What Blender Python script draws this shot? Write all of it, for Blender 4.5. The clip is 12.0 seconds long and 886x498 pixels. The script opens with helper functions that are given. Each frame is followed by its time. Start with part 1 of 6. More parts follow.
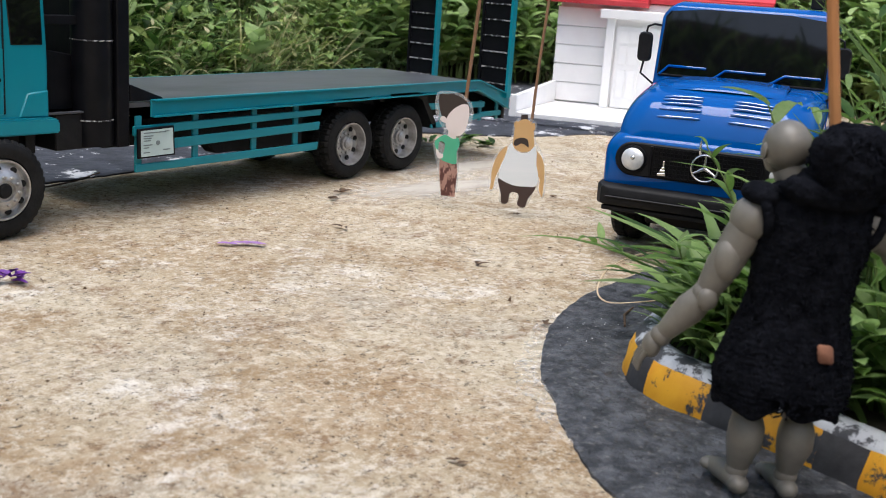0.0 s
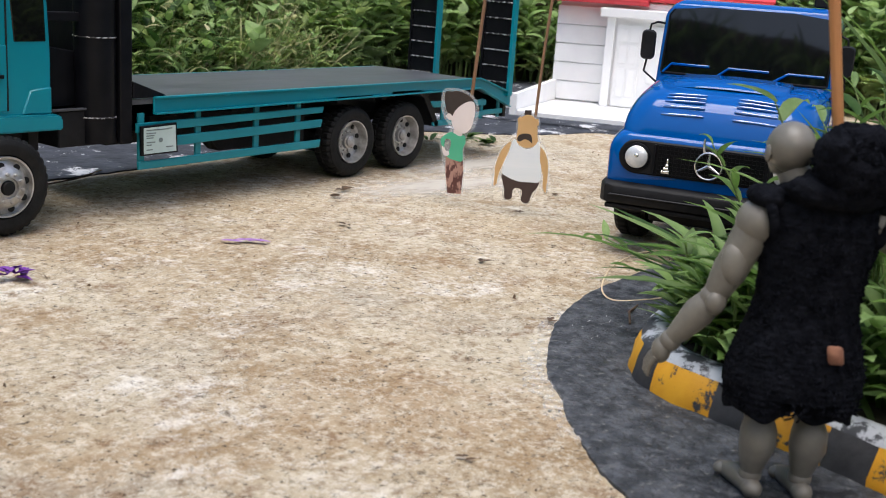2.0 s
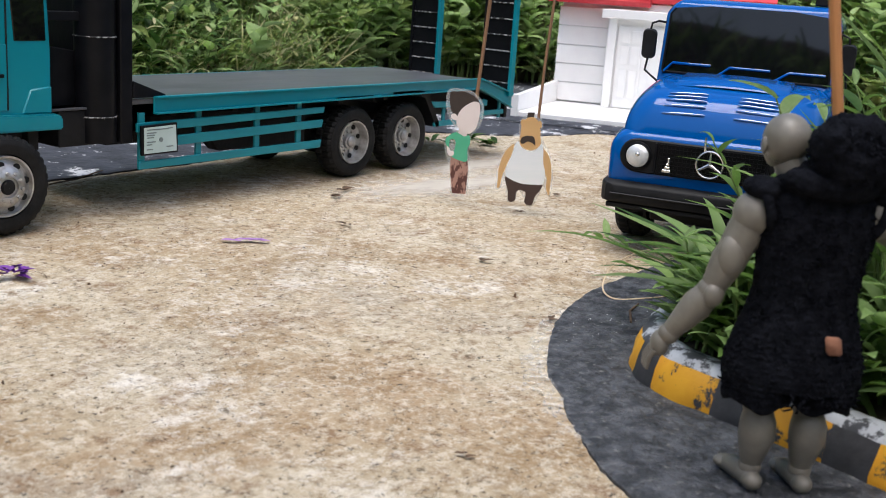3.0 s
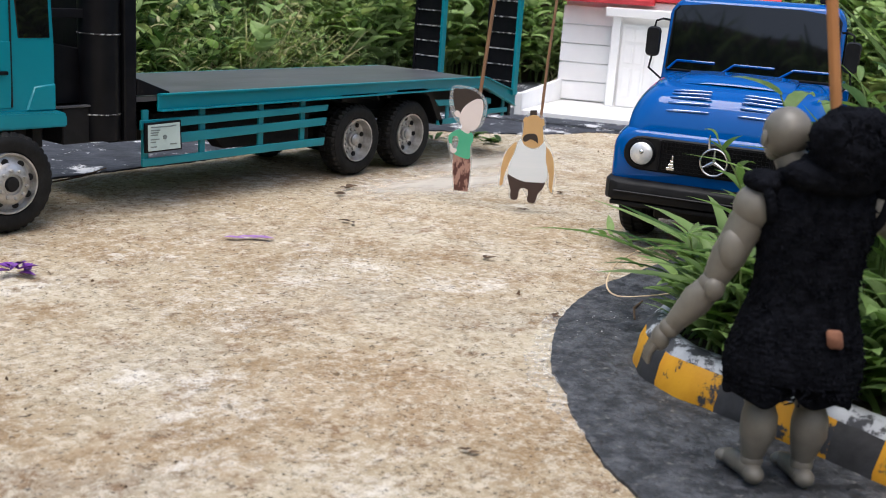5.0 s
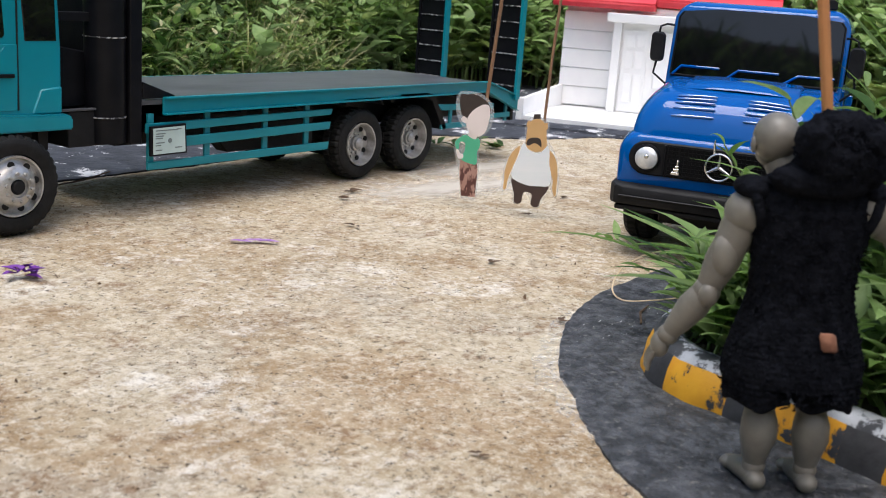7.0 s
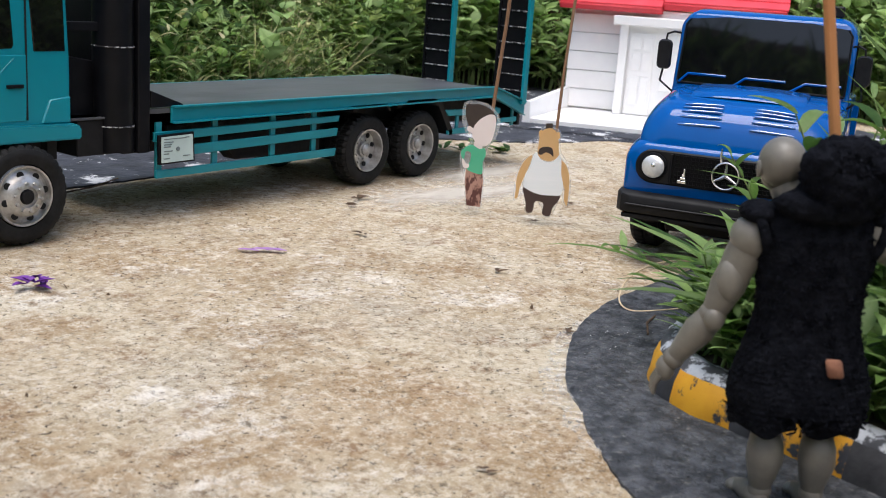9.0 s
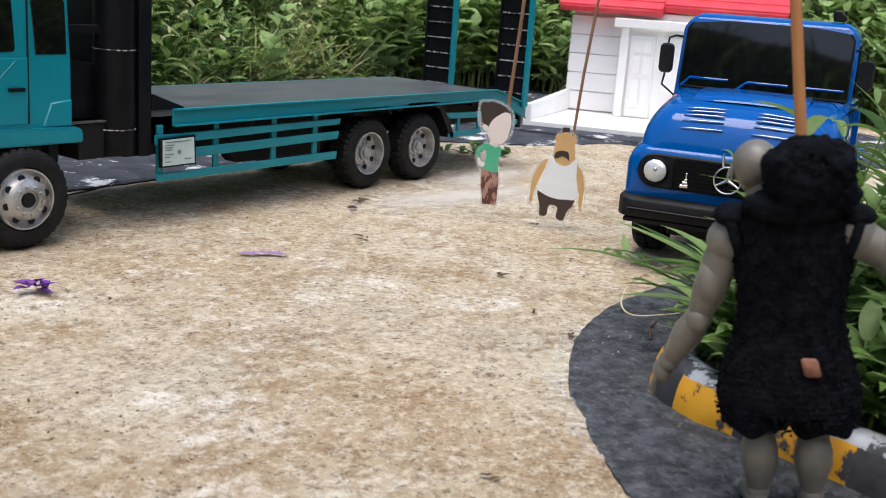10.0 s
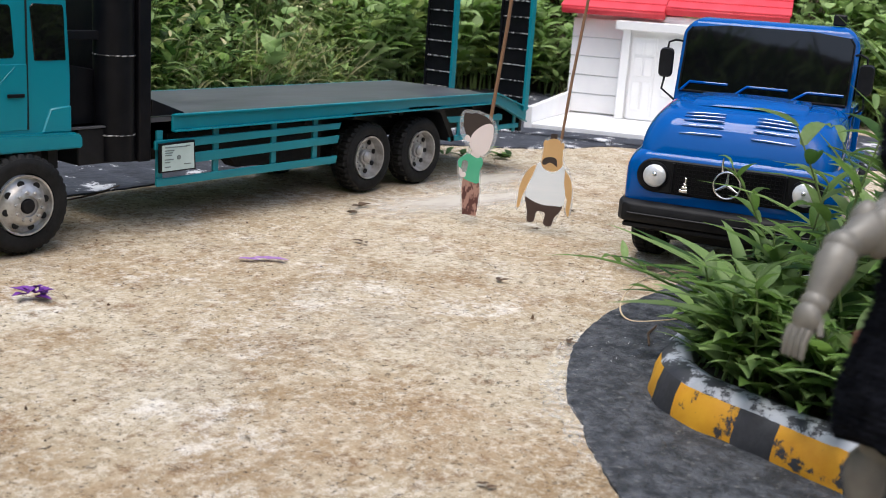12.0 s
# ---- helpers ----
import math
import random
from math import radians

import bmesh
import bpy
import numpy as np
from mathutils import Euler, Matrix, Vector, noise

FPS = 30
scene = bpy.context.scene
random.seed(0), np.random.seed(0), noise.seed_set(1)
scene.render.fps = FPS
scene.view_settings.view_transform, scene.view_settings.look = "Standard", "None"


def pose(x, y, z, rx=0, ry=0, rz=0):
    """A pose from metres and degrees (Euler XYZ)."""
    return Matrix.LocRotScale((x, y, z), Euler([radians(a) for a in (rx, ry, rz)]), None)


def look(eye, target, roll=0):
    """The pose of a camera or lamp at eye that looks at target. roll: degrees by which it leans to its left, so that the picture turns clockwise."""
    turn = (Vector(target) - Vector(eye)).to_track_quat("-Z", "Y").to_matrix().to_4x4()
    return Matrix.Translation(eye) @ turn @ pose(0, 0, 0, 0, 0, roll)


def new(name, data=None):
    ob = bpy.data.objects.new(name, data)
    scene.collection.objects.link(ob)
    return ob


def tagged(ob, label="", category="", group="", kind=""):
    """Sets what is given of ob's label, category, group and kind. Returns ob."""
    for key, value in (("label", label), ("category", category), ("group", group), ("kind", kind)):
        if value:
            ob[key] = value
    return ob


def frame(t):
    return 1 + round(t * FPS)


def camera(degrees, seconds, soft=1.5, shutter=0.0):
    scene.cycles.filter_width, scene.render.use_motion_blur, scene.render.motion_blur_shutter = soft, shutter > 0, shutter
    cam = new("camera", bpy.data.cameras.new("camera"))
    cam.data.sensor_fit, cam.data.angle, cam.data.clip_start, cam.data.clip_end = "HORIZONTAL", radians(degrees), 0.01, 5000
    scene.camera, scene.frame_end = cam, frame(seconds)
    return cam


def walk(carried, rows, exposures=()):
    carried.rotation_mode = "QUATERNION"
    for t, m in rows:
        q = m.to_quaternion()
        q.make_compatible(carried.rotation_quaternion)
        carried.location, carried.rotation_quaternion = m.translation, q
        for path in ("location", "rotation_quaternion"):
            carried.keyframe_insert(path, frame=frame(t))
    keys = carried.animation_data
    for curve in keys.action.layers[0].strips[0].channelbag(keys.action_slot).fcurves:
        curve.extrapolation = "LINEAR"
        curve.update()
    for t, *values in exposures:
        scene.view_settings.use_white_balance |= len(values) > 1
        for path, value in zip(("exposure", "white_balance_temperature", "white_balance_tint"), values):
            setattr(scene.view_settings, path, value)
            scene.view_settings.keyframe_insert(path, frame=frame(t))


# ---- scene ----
cam = camera(44.5, 12.0, 1.0, 0.3)
cam.data.dof.use_dof = True
cam.data.dof.focus_distance, cam.data.dof.aperture_fstop = 0.95, 20.0
PATH = [
    (0, (-0.95, -0.831, 0.239), (0.621, 0.307, -0.249), 3.9),
    (0.5, (-0.949, -0.83, 0.236), (0.621, 0.31, -0.249), 3.9),
    (1, (-0.952, -0.828, 0.236), (0.621, 0.309, -0.248), 4.0),
    (1.5, (-0.951, -0.827, 0.236), (0.621, 0.311, -0.25), 4.0),
    (2, (-0.953, -0.826, 0.237), (0.621, 0.307, -0.252), 4.0),
    (2.5, (-0.949, -0.828, 0.234), (0.62, 0.314, -0.251), 3.8),
    (3, (-0.951, -0.827, 0.233), (0.621, 0.311, -0.25), 3.9),
    (5, (-0.951, -0.827, 0.231), (0.617, 0.316, -0.253), 3.9),
    (5.5, (-0.953, -0.826, 0.229), (0.619, 0.315, -0.249), 4.0),
    (6, (-0.95, -0.825, 0.23), (0.616, 0.322, -0.25), 3.8),
    (6.5, (-0.953, -0.824, 0.232), (0.615, 0.32, -0.251), 4.0),
    (7, (-0.956, -0.822, 0.23), (0.617, 0.319, -0.245), 4.1),
    (9, (-0.957, -0.821, 0.24), (0.608, 0.328, -0.24), 4.0),
    (9.5, (-0.959, -0.821, 0.242), (0.607, 0.326, -0.238), 4.0),
    (10, (-0.957, -0.818, 0.242), (0.609, 0.33, -0.236), 4.1),
    (10.5, (-0.952, -0.82, 0.246), (0.607, 0.335, -0.238), 3.9),
    (11, (-0.951, -0.819, 0.245), (0.609, 0.336, -0.233), 3.9),
    (11.5, (-0.953, -0.82, 0.246), (0.609, 0.334, -0.231), 4.0),
    (12, (-0.954, -0.82, 0.246), (0.608, 0.333, -0.231), 4.0),
]
walk(cam, [(t, look(eye, target, roll)) for t, eye, target, roll in PATH])

# ---- light ----
world = bpy.data.worlds.new("sky")
scene.world = world
world.use_nodes = True
wn = world.node_tree
sky = wn.nodes.new("ShaderNodeTexSky")
sky.sky_type = "NISHITA"
sky.sun_disc = False
sky.sun_elevation = radians(60)
sky.sun_rotation = radians(230)
sky.air_density, sky.dust_density = 1.0, 3.0
wn.nodes["Background"].inputs[1].default_value = 0.145
wn.links.new(sky.outputs[0], wn.nodes["Background"].inputs[0])
sun = new("sun", bpy.data.lights.new("sun", "SUN"))
sun.data.energy, sun.data.angle, sun.data.color = 1.85, radians(32), (1.0, 0.98, 0.97)
sun.matrix_world = look((-0.2, 0.28, 3.0), (0.1, 0.0, 0.0))
scene.view_settings.exposure = 0.60


# ---- materials ----
def mat(name, color, rough=0.6, metal=0.0, color2=None, scale=40.0, bump=0.0, bump_scale=200.0, spec=0.5, detail=6.0, lo=0.35, hi=0.65, per_object=0.0, island=0.0, coat=0.0, stretch=(1, 1, 1), third=None, third_scale=9.0, third_lo=0.55, third_hi=0.7):
    m = bpy.data.materials.new(name)
    m.use_nodes = True
    t = m.node_tree
    b = t.nodes["Principled BSDF"]
    b.inputs["Roughness"].default_value = rough
    b.inputs["Metallic"].default_value = metal
    b.inputs["Specular IOR Level"].default_value = spec
    b.inputs["Coat Weight"].default_value = coat
    b.inputs["Coat Roughness"].default_value = 0.06
    co = t.nodes.new("ShaderNodeTexCoord")
    mp = t.nodes.new("ShaderNodeMapping")
    mp.inputs["Scale"].default_value = stretch
    t.links.new(co.outputs["Object"], mp.inputs[0])
    out = None
    if color2 is not None:
        n = t.nodes.new("ShaderNodeTexNoise")
        n.inputs["Scale"].default_value = scale
        n.inputs["Detail"].default_value = detail
        n.inputs["Roughness"].default_value = 0.65
        t.links.new(mp.outputs[0], n.inputs["Vector"])
        r = t.nodes.new("ShaderNodeValToRGB")
        r.color_ramp.elements[0].position, r.color_ramp.elements[1].position = lo, hi
        r.color_ramp.elements[0].color = (*color, 1)
        r.color_ramp.elements[1].color = (*color2, 1)
        t.links.new(n.outputs["Fac"], r.inputs[0])
        out = r.outputs[0]
        if third is not None:
            n3 = t.nodes.new("ShaderNodeTexNoise")
            n3.inputs["Scale"].default_value = third_scale
            n3.inputs["Detail"].default_value = 9.0
            n3.inputs["Roughness"].default_value = 0.7
            t.links.new(mp.outputs[0], n3.inputs["Vector"])
            r3 = t.nodes.new("ShaderNodeMapRange")
            r3.inputs["From Min"].default_value, r3.inputs["From Max"].default_value = third_lo, third_hi
            t.links.new(n3.outputs["Fac"], r3.inputs["Value"])
            mx = t.nodes.new("ShaderNodeMix")
            mx.data_type = "RGBA"
            t.links.new(r3.outputs[0], mx.inputs["Factor"])
            t.links.new(out, mx.inputs["A"])
            mx.inputs["B"].default_value = (*third, 1)
            out = mx.outputs["Result"]
    if per_object or island:
        src = t.nodes.new("ShaderNodeObjectInfo" if per_object else "ShaderNodeNewGeometry")
        h = t.nodes.new("ShaderNodeHueSaturation")
        rng = t.nodes.new("ShaderNodeMapRange")
        k = per_object or island
        rng.inputs["To Min"].default_value, rng.inputs["To Max"].default_value = 1 - k, 1 + k
        t.links.new(src.outputs["Random" if per_object else "Random Per Island"], rng.inputs["Value"])
        t.links.new(rng.outputs[0], h.inputs["Value"])
        if out is None:
            h.inputs["Color"].default_value = (*color, 1)
        else:
            t.links.new(out, h.inputs["Color"])
        out = h.outputs[0]
    if out is None:
        b.inputs["Base Color"].default_value = (*color, 1)
    else:
        t.links.new(out, b.inputs["Base Color"])
    if bump:
        n2 = t.nodes.new("ShaderNodeTexNoise")
        n2.inputs["Scale"].default_value = bump_scale
        n2.inputs["Detail"].default_value = 5.0
        t.links.new(mp.outputs[0], n2.inputs["Vector"])
        bp = t.nodes.new("ShaderNodeBump")
        bp.inputs["Strength"].default_value = bump
        bp.inputs["Distance"].default_value = 0.002
        t.links.new(n2.outputs["Fac"], bp.inputs["Height"])
        t.links.new(bp.outputs[0], b.inputs["Normal"])
    return m


def leaf_mat(name, a, b2, island=0.35, single=False):
    m = mat(name, a, 0.5, color2=b2, scale=2.0 if single else 30, island=0 if single else island, per_object=island if single else 0, spec=0.3)
    t = m.node_tree
    b = t.nodes["Principled BSDF"]
    tr = t.nodes.new("ShaderNodeBsdfTranslucent")
    ad = t.nodes.new("ShaderNodeMixShader")
    ad.inputs[0].default_value = 0.5
    src = b.inputs["Base Color"].links[0].from_socket
    t.links.new(src, tr.inputs["Color"])
    t.links.new(b.outputs[0], ad.inputs[1])
    t.links.new(tr.outputs[0], ad.inputs[2])
    t.links.new(ad.outputs[0], t.nodes["Material Output"].inputs[0])
    return m


def concrete_mat():
    m = bpy.data.materials.new("weathered_concrete")
    m.use_nodes = True
    t = m.node_tree
    b = t.nodes["Principled BSDF"]
    b.inputs["Roughness"].default_value = 0.9
    b.inputs["Specular IOR Level"].default_value = 0.2
    co = t.nodes.new("ShaderNodeTexCoord")

    def nz(scale, detail, rough, lo, hi):
        n = t.nodes.new("ShaderNodeTexNoise")
        n.inputs["Scale"].default_value, n.inputs["Detail"].default_value, n.inputs["Roughness"].default_value = scale, detail, rough
        t.links.new(co.outputs["Object"], n.inputs["Vector"])
        r = t.nodes.new("ShaderNodeMapRange")
        r.inputs["From Min"].default_value, r.inputs["From Max"].default_value = lo, hi
        t.links.new(n.outputs["Fac"], r.inputs["Value"])
        return r.outputs[0], n.outputs["Fac"]

    def mix(fac, a, c, strength=1.0):
        x = t.nodes.new("ShaderNodeMix")
        x.data_type = "RGBA"
        f = t.nodes.new("ShaderNodeMath")
        f.operation = "MULTIPLY"
        t.links.new(fac, f.inputs[0])
        f.inputs[1].default_value = strength
        t.links.new(f.outputs[0], x.inputs["Factor"])
        if isinstance(a, tuple):
            x.inputs["A"].default_value = (*a, 1)
        else:
            t.links.new(a, x.inputs["A"])
        x.inputs["B"].default_value = (*c, 1)
        return x.outputs["Result"]

    big, _ = nz(3.5, 10, 0.68, 0.44, 0.57)
    tan, _ = nz(5.5, 9, 0.7, 0.49, 0.62)
    grey, _ = nz(7.5, 9, 0.72, 0.52, 0.62)
    mid, _ = nz(11, 14, 0.78, 0.49, 0.58)
    rust, _ = nz(30, 12, 0.82, 0.53, 0.60)
    white, _ = nz(9, 14, 0.85, 0.54, 0.60)
    pale, _ = nz(75, 12, 0.88, 0.51, 0.56)
    fine, ff = nz(120, 12, 0.88, 0.50, 0.555)
    grain, _ = nz(330, 6, 0.8, 0.53, 0.58)
    dark, _ = nz(100, 9, 0.82, 0.570, 0.61)
    pits, _ = nz(230, 4, 0.7, 0.61, 0.65)
    c = mix(big, (0.44, 0.345, 0.225), (0.54, 0.465, 0.34))
    c = mix(tan, c, (0.40, 0.25, 0.135), 0.6)
    c = mix(grey, c, (0.33, 0.30, 0.255), 0.5)
    c = mix(mid, c, (0.30, 0.205, 0.11), 0.72)
    c = mix(rust, c, (0.24, 0.13, 0.065), 0.78)
    c = mix(white, c, (0.78, 0.74, 0.67), 0.9)
    c = mix(pale, c, (0.74, 0.68, 0.56), 0.62)
    c = mix(fine, c, (0.23, 0.165, 0.095), 0.5)
    c = mix(grain, c, (0.70, 0.64, 0.52), 0.42)
    c = mix(dark, c, (0.085, 0.062, 0.038), 0.72)
    c = mix(pits, c, (0.04, 0.03, 0.022), 0.85)
    t.links.new(c, b.inputs["Base Color"])
    bp = t.nodes.new("ShaderNodeBump")
    bp.inputs["Strength"].default_value, bp.inputs["Distance"].default_value = 0.7, 0.003
    t.links.new(ff, bp.inputs["Height"])
    t.links.new(bp.outputs[0], b.inputs["Normal"])
    return m


M = {}
M["concrete"] = concrete_mat()
M["asphalt"] = mat("dark_painted_cement", (0.022, 0.025, 0.030), 0.75, color2=(0.085, 0.090, 0.102), scale=70, lo=0.42, hi=0.6, detail=12, bump=1.0, bump_scale=150, third=(0.16, 0.16, 0.155), third_scale=170, third_lo=0.58, third_hi=0.66)
M["asphalt"].node_tree.nodes["Bump"].inputs["Distance"].default_value = 0.010
M["road_back"] = mat("faded_painted_cement", (0.014, 0.016, 0.024), 0.85, color2=(0.05, 0.056, 0.074), scale=35, bump=0.8, bump_scale=120, third=(0.6, 0.6, 0.62), third_scale=18, third_lo=0.57, third_hi=0.60)
M["soil"] = mat("damp_soil", (0.03, 0.022, 0.014), 0.95, color2=(0.09, 0.07, 0.045), scale=50, bump=1.0, bump_scale=160)
M["teal"] = mat("teal_paint", (0.0, 0.205, 0.265), 0.3, color2=(0.0, 0.228, 0.292), scale=14, spec=0.5, bump=0.04, bump_scale=60)
M["teal_dull"] = mat("teal_paint_brushed", (0.0, 0.175, 0.225), 0.42, color2=(0.004, 0.225, 0.275), scale=60, stretch=(0.2, 1, 1), bump=0.1, bump_scale=150)
M["black"] = mat("black_paint", (0.003, 0.0035, 0.005), 0.4, spec=0.16, color2=(0.007, 0.007, 0.009), scale=50, bump=0.08, bump_scale=150)
M["black_matt"] = mat("black_plastic", (0.004, 0.004, 0.005), 0.6, spec=0.25, color2=(0.010, 0.010, 0.011), scale=70, bump=0.15, bump_scale=250)
M["deck"] = mat("worn_deck_sheet", (0.05, 0.052, 0.058), 0.42, color2=(0.09, 0.092, 0.1), scale=18, bump=0.15, bump_scale=90, third=(0.22, 0.22, 0.22), third_scale=60, third_lo=0.68, third_hi=0.75, stretch=(0.5, 1, 1))
M["worn_edge"] = mat("worn_paint_edge", (0.015, 0.015, 0.017), 0.6, color2=(0.38, 0.38, 0.38), scale=170, lo=0.47, hi=0.54)
M["rubber"] = mat("tyre_rubber", (0.005, 0.005, 0.005), 0.7, spec=0.25, color2=(0.014, 0.014, 0.014), scale=60, bump=0.25, bump_scale=300)
M["rim"] = mat("dull_silver", (0.55, 0.55, 0.55), 0.35, 0.6, color2=(0.3, 0.29, 0.27), scale=90, bump=0.1, bump_scale=200)
M["hole"] = mat("dark_recess", (0.004, 0.004, 0.004), 0.9)
M["glass_dark"] = mat("tinted_glass", (0.003, 0.0035, 0.004), 0.03, spec=0.45, color2=(0.005, 0.005, 0.006), scale=20)
M["blue"] = mat("glossy_blue_paint", (0.0, 0.075, 0.31), 0.06, color2=(0.0, 0.088, 0.35), scale=6, coat=0.12, spec=0.22, bump=0.04, bump_scale=45)
# body blue made lighter and glossier: sky glints put into the louvres' colour
M["blue_edge"] = mat("blue_paint_glint", (0.05, 0.16, 0.45), 0.08, color2=(0.10, 0.22, 0.5), scale=40, coat=1.0, spec=1.0)
M["chrome"] = mat("bright_metal", (0.75, 0.75, 0.75), 0.25, 0.9, color2=(0.6, 0.6, 0.6), scale=100)
M["lamp"] = mat("lamp_lens", (0.62, 0.64, 0.66), 0.12, 0.3, color2=(0.8, 0.8, 0.8), scale=150, bump=0.4, bump_scale=220)
M["white"] = mat("white_board", (0.88, 0.88, 0.87), 0.5, color2=(0.83, 0.83, 0.83), scale=20, bump=0.06, bump_scale=60)
M["red"] = mat("red_roof_paint", (0.62, 0.03, 0.045), 0.5, color2=(0.7, 0.05, 0.07), scale=30)
M["paper_white"] = mat("label_paper", (0.52, 0.64, 0.62), 0.35, color2=(0.46, 0.58, 0.56), scale=60)
M["ink"] = mat("label_ink", (0.16, 0.2, 0.2), 0.5)
M["yellow"] = mat("yellow_kerb_paint", (0.62, 0.27, 0.012), 0.55, color2=(0.72, 0.36, 0.02), scale=30, bump=0.3, bump_scale=120, third=(0.04, 0.042, 0.05), third_scale=36, third_lo=0.54, third_hi=0.575)
M["kerb_black"] = mat("black_kerb_paint", (0.02, 0.021, 0.024), 0.7, color2=(0.05, 0.05, 0.055), scale=40, bump=0.4, bump_scale=120)
M["kerb_white"] = mat("white_kerb_paint", (0.36, 0.38, 0.42), 0.65, color2=(0.5, 0.52, 0.56), scale=30, bump=0.4, bump_scale=120, third=(0.05, 0.052, 0.06), third_scale=32, third_lo=0.51, third_hi=0.55)
M["wood"] = mat("stick_wood", (0.21, 0.11, 0.055), 0.6, color2=(0.30, 0.165, 0.085), scale=60, stretch=(1, 1, 0.1), bump=0.1)
M["wood_light"] = mat("stick_wood_orange", (0.36, 0.15, 0.05), 0.55, color2=(0.45, 0.2, 0.07), scale=60, stretch=(1, 1, 0.1), bump=0.1)
M["grey_plastic"] = mat("grey_doll_plastic", (0.125, 0.115, 0.096), 0.42, color2=(0.175, 0.163, 0.138), scale=60, bump=0.05)
M["knit"] = mat("black_knit", (0.003, 0.0035, 0.005), 0.97, color2=(0.010, 0.011, 0.015), scale=160, bump=1.0, bump_scale=420, spec=0.04)
M["patch"] = mat("orange_patch", (0.17, 0.070, 0.042), 0.85, color2=(0.27, 0.12, 0.07), scale=160, bump=0.4)
# thicket foliage: pale tones raised further, bright daylight put into the colour
M["leaf"] = leaf_mat("fresh_leaf", (0.15, 0.255, 0.055), (0.225, 0.35, 0.10))
M["leaf_pale"] = leaf_mat("pale_leaf", (0.26, 0.39, 0.13), (0.40, 0.53, 0.23))
M["leaf_dark"] = leaf_mat("dark_leaf", (0.035, 0.085, 0.018), (0.06, 0.13, 0.028))
M["grass"] = leaf_mat("grass_blade", (0.21, 0.29, 0.075), (0.33, 0.41, 0.14))
M["dry"] = leaf_mat("dry_stalk", (0.54, 0.52, 0.27), (0.66, 0.62, 0.37))
# bed copies, mostly darker: shade among the plants put into the colour
for key, a, b in (("leaf", (0.085, 0.16, 0.032), (0.14, 0.235, 0.058)), ("leaf_pale", (0.165, 0.265, 0.08), (0.26, 0.37, 0.14)), ("leaf_dark", (0.035, 0.085, 0.018), (0.06, 0.13, 0.028)), ("grass", (0.12, 0.22, 0.04), (0.2, 0.31, 0.075))):
    M[key + "_single"] = leaf_mat(key + "_single", a, b, 0.35, True)
M["stem"] = mat("plant_stem", (0.10, 0.16, 0.04), 0.6, color2=(0.15, 0.2, 0.06), scale=60)
M["purple"] = mat("purple_petal", (0.10, 0.015, 0.20), 0.6, color2=(0.16, 0.03, 0.30), scale=150)
M["lilac"] = mat("lilac_petal", (0.30, 0.13, 0.42), 0.6, color2=(0.38, 0.2, 0.5), scale=120)
M["dead_leaf"] = mat("dead_leaf", (0.06, 0.035, 0.02), 0.8, color2=(0.12, 0.07, 0.035), scale=120)
M["band"] = mat("pale_rubber", (0.62, 0.48, 0.30), 0.5, color2=(0.7, 0.56, 0.38), scale=80)
M["skin_pale"] = mat("printed_pale", (0.82, 0.73, 0.69), 0.4, color2=(0.78, 0.69, 0.65), scale=30)
M["skin_tan"] = mat("printed_tan", (0.62, 0.37, 0.15), 0.4, color2=(0.66, 0.42, 0.19), scale=30)
M["hair"] = mat("printed_brown_black", (0.035, 0.025, 0.022), 0.4, color2=(0.05, 0.036, 0.03), scale=30)
M["green"] = mat("printed_green", (0.07, 0.42, 0.24), 0.4, color2=(0.10, 0.47, 0.28), scale=25)
M["skirt"] = mat("printed_patterned_cloth", (0.10, 0.035, 0.03), 0.45, color2=(0.42, 0.24, 0.19), scale=170, detail=2, lo=0.48, hi=0.56, stretch=(1, 1, 0.5))
M["vest"] = mat("printed_white_vest", (0.78, 0.84, 0.85), 0.4, color2=(0.85, 0.88, 0.89), scale=30, stretch=(0.2, 0.2, 3))
M["trousers"] = mat("printed_brown_cloth", (0.05, 0.03, 0.026), 0.45, color2=(0.065, 0.04, 0.035), scale=30)


def clear_mat():
    m = bpy.data.materials.new("clear_laminate")
    m.use_nodes = True
    t = m.node_tree
    b = t.nodes["Principled BSDF"]
    b.inputs["Base Color"].default_value = (0.85, 0.88, 0.88, 1)
    b.inputs["Roughness"].default_value = 0.15
    tr = t.nodes.new("ShaderNodeBsdfTransparent")
    mx = t.nodes.new("ShaderNodeMixShader")
    mx.inputs[0].default_value = 0.18
    t.links.new(tr.outputs[0], mx.inputs[1])
    t.links.new(b.outputs[0], mx.inputs[2])
    t.links.new(mx.outputs[0], t.nodes["Material Output"].inputs[0])
    return m


M["clear"] = clear_mat()


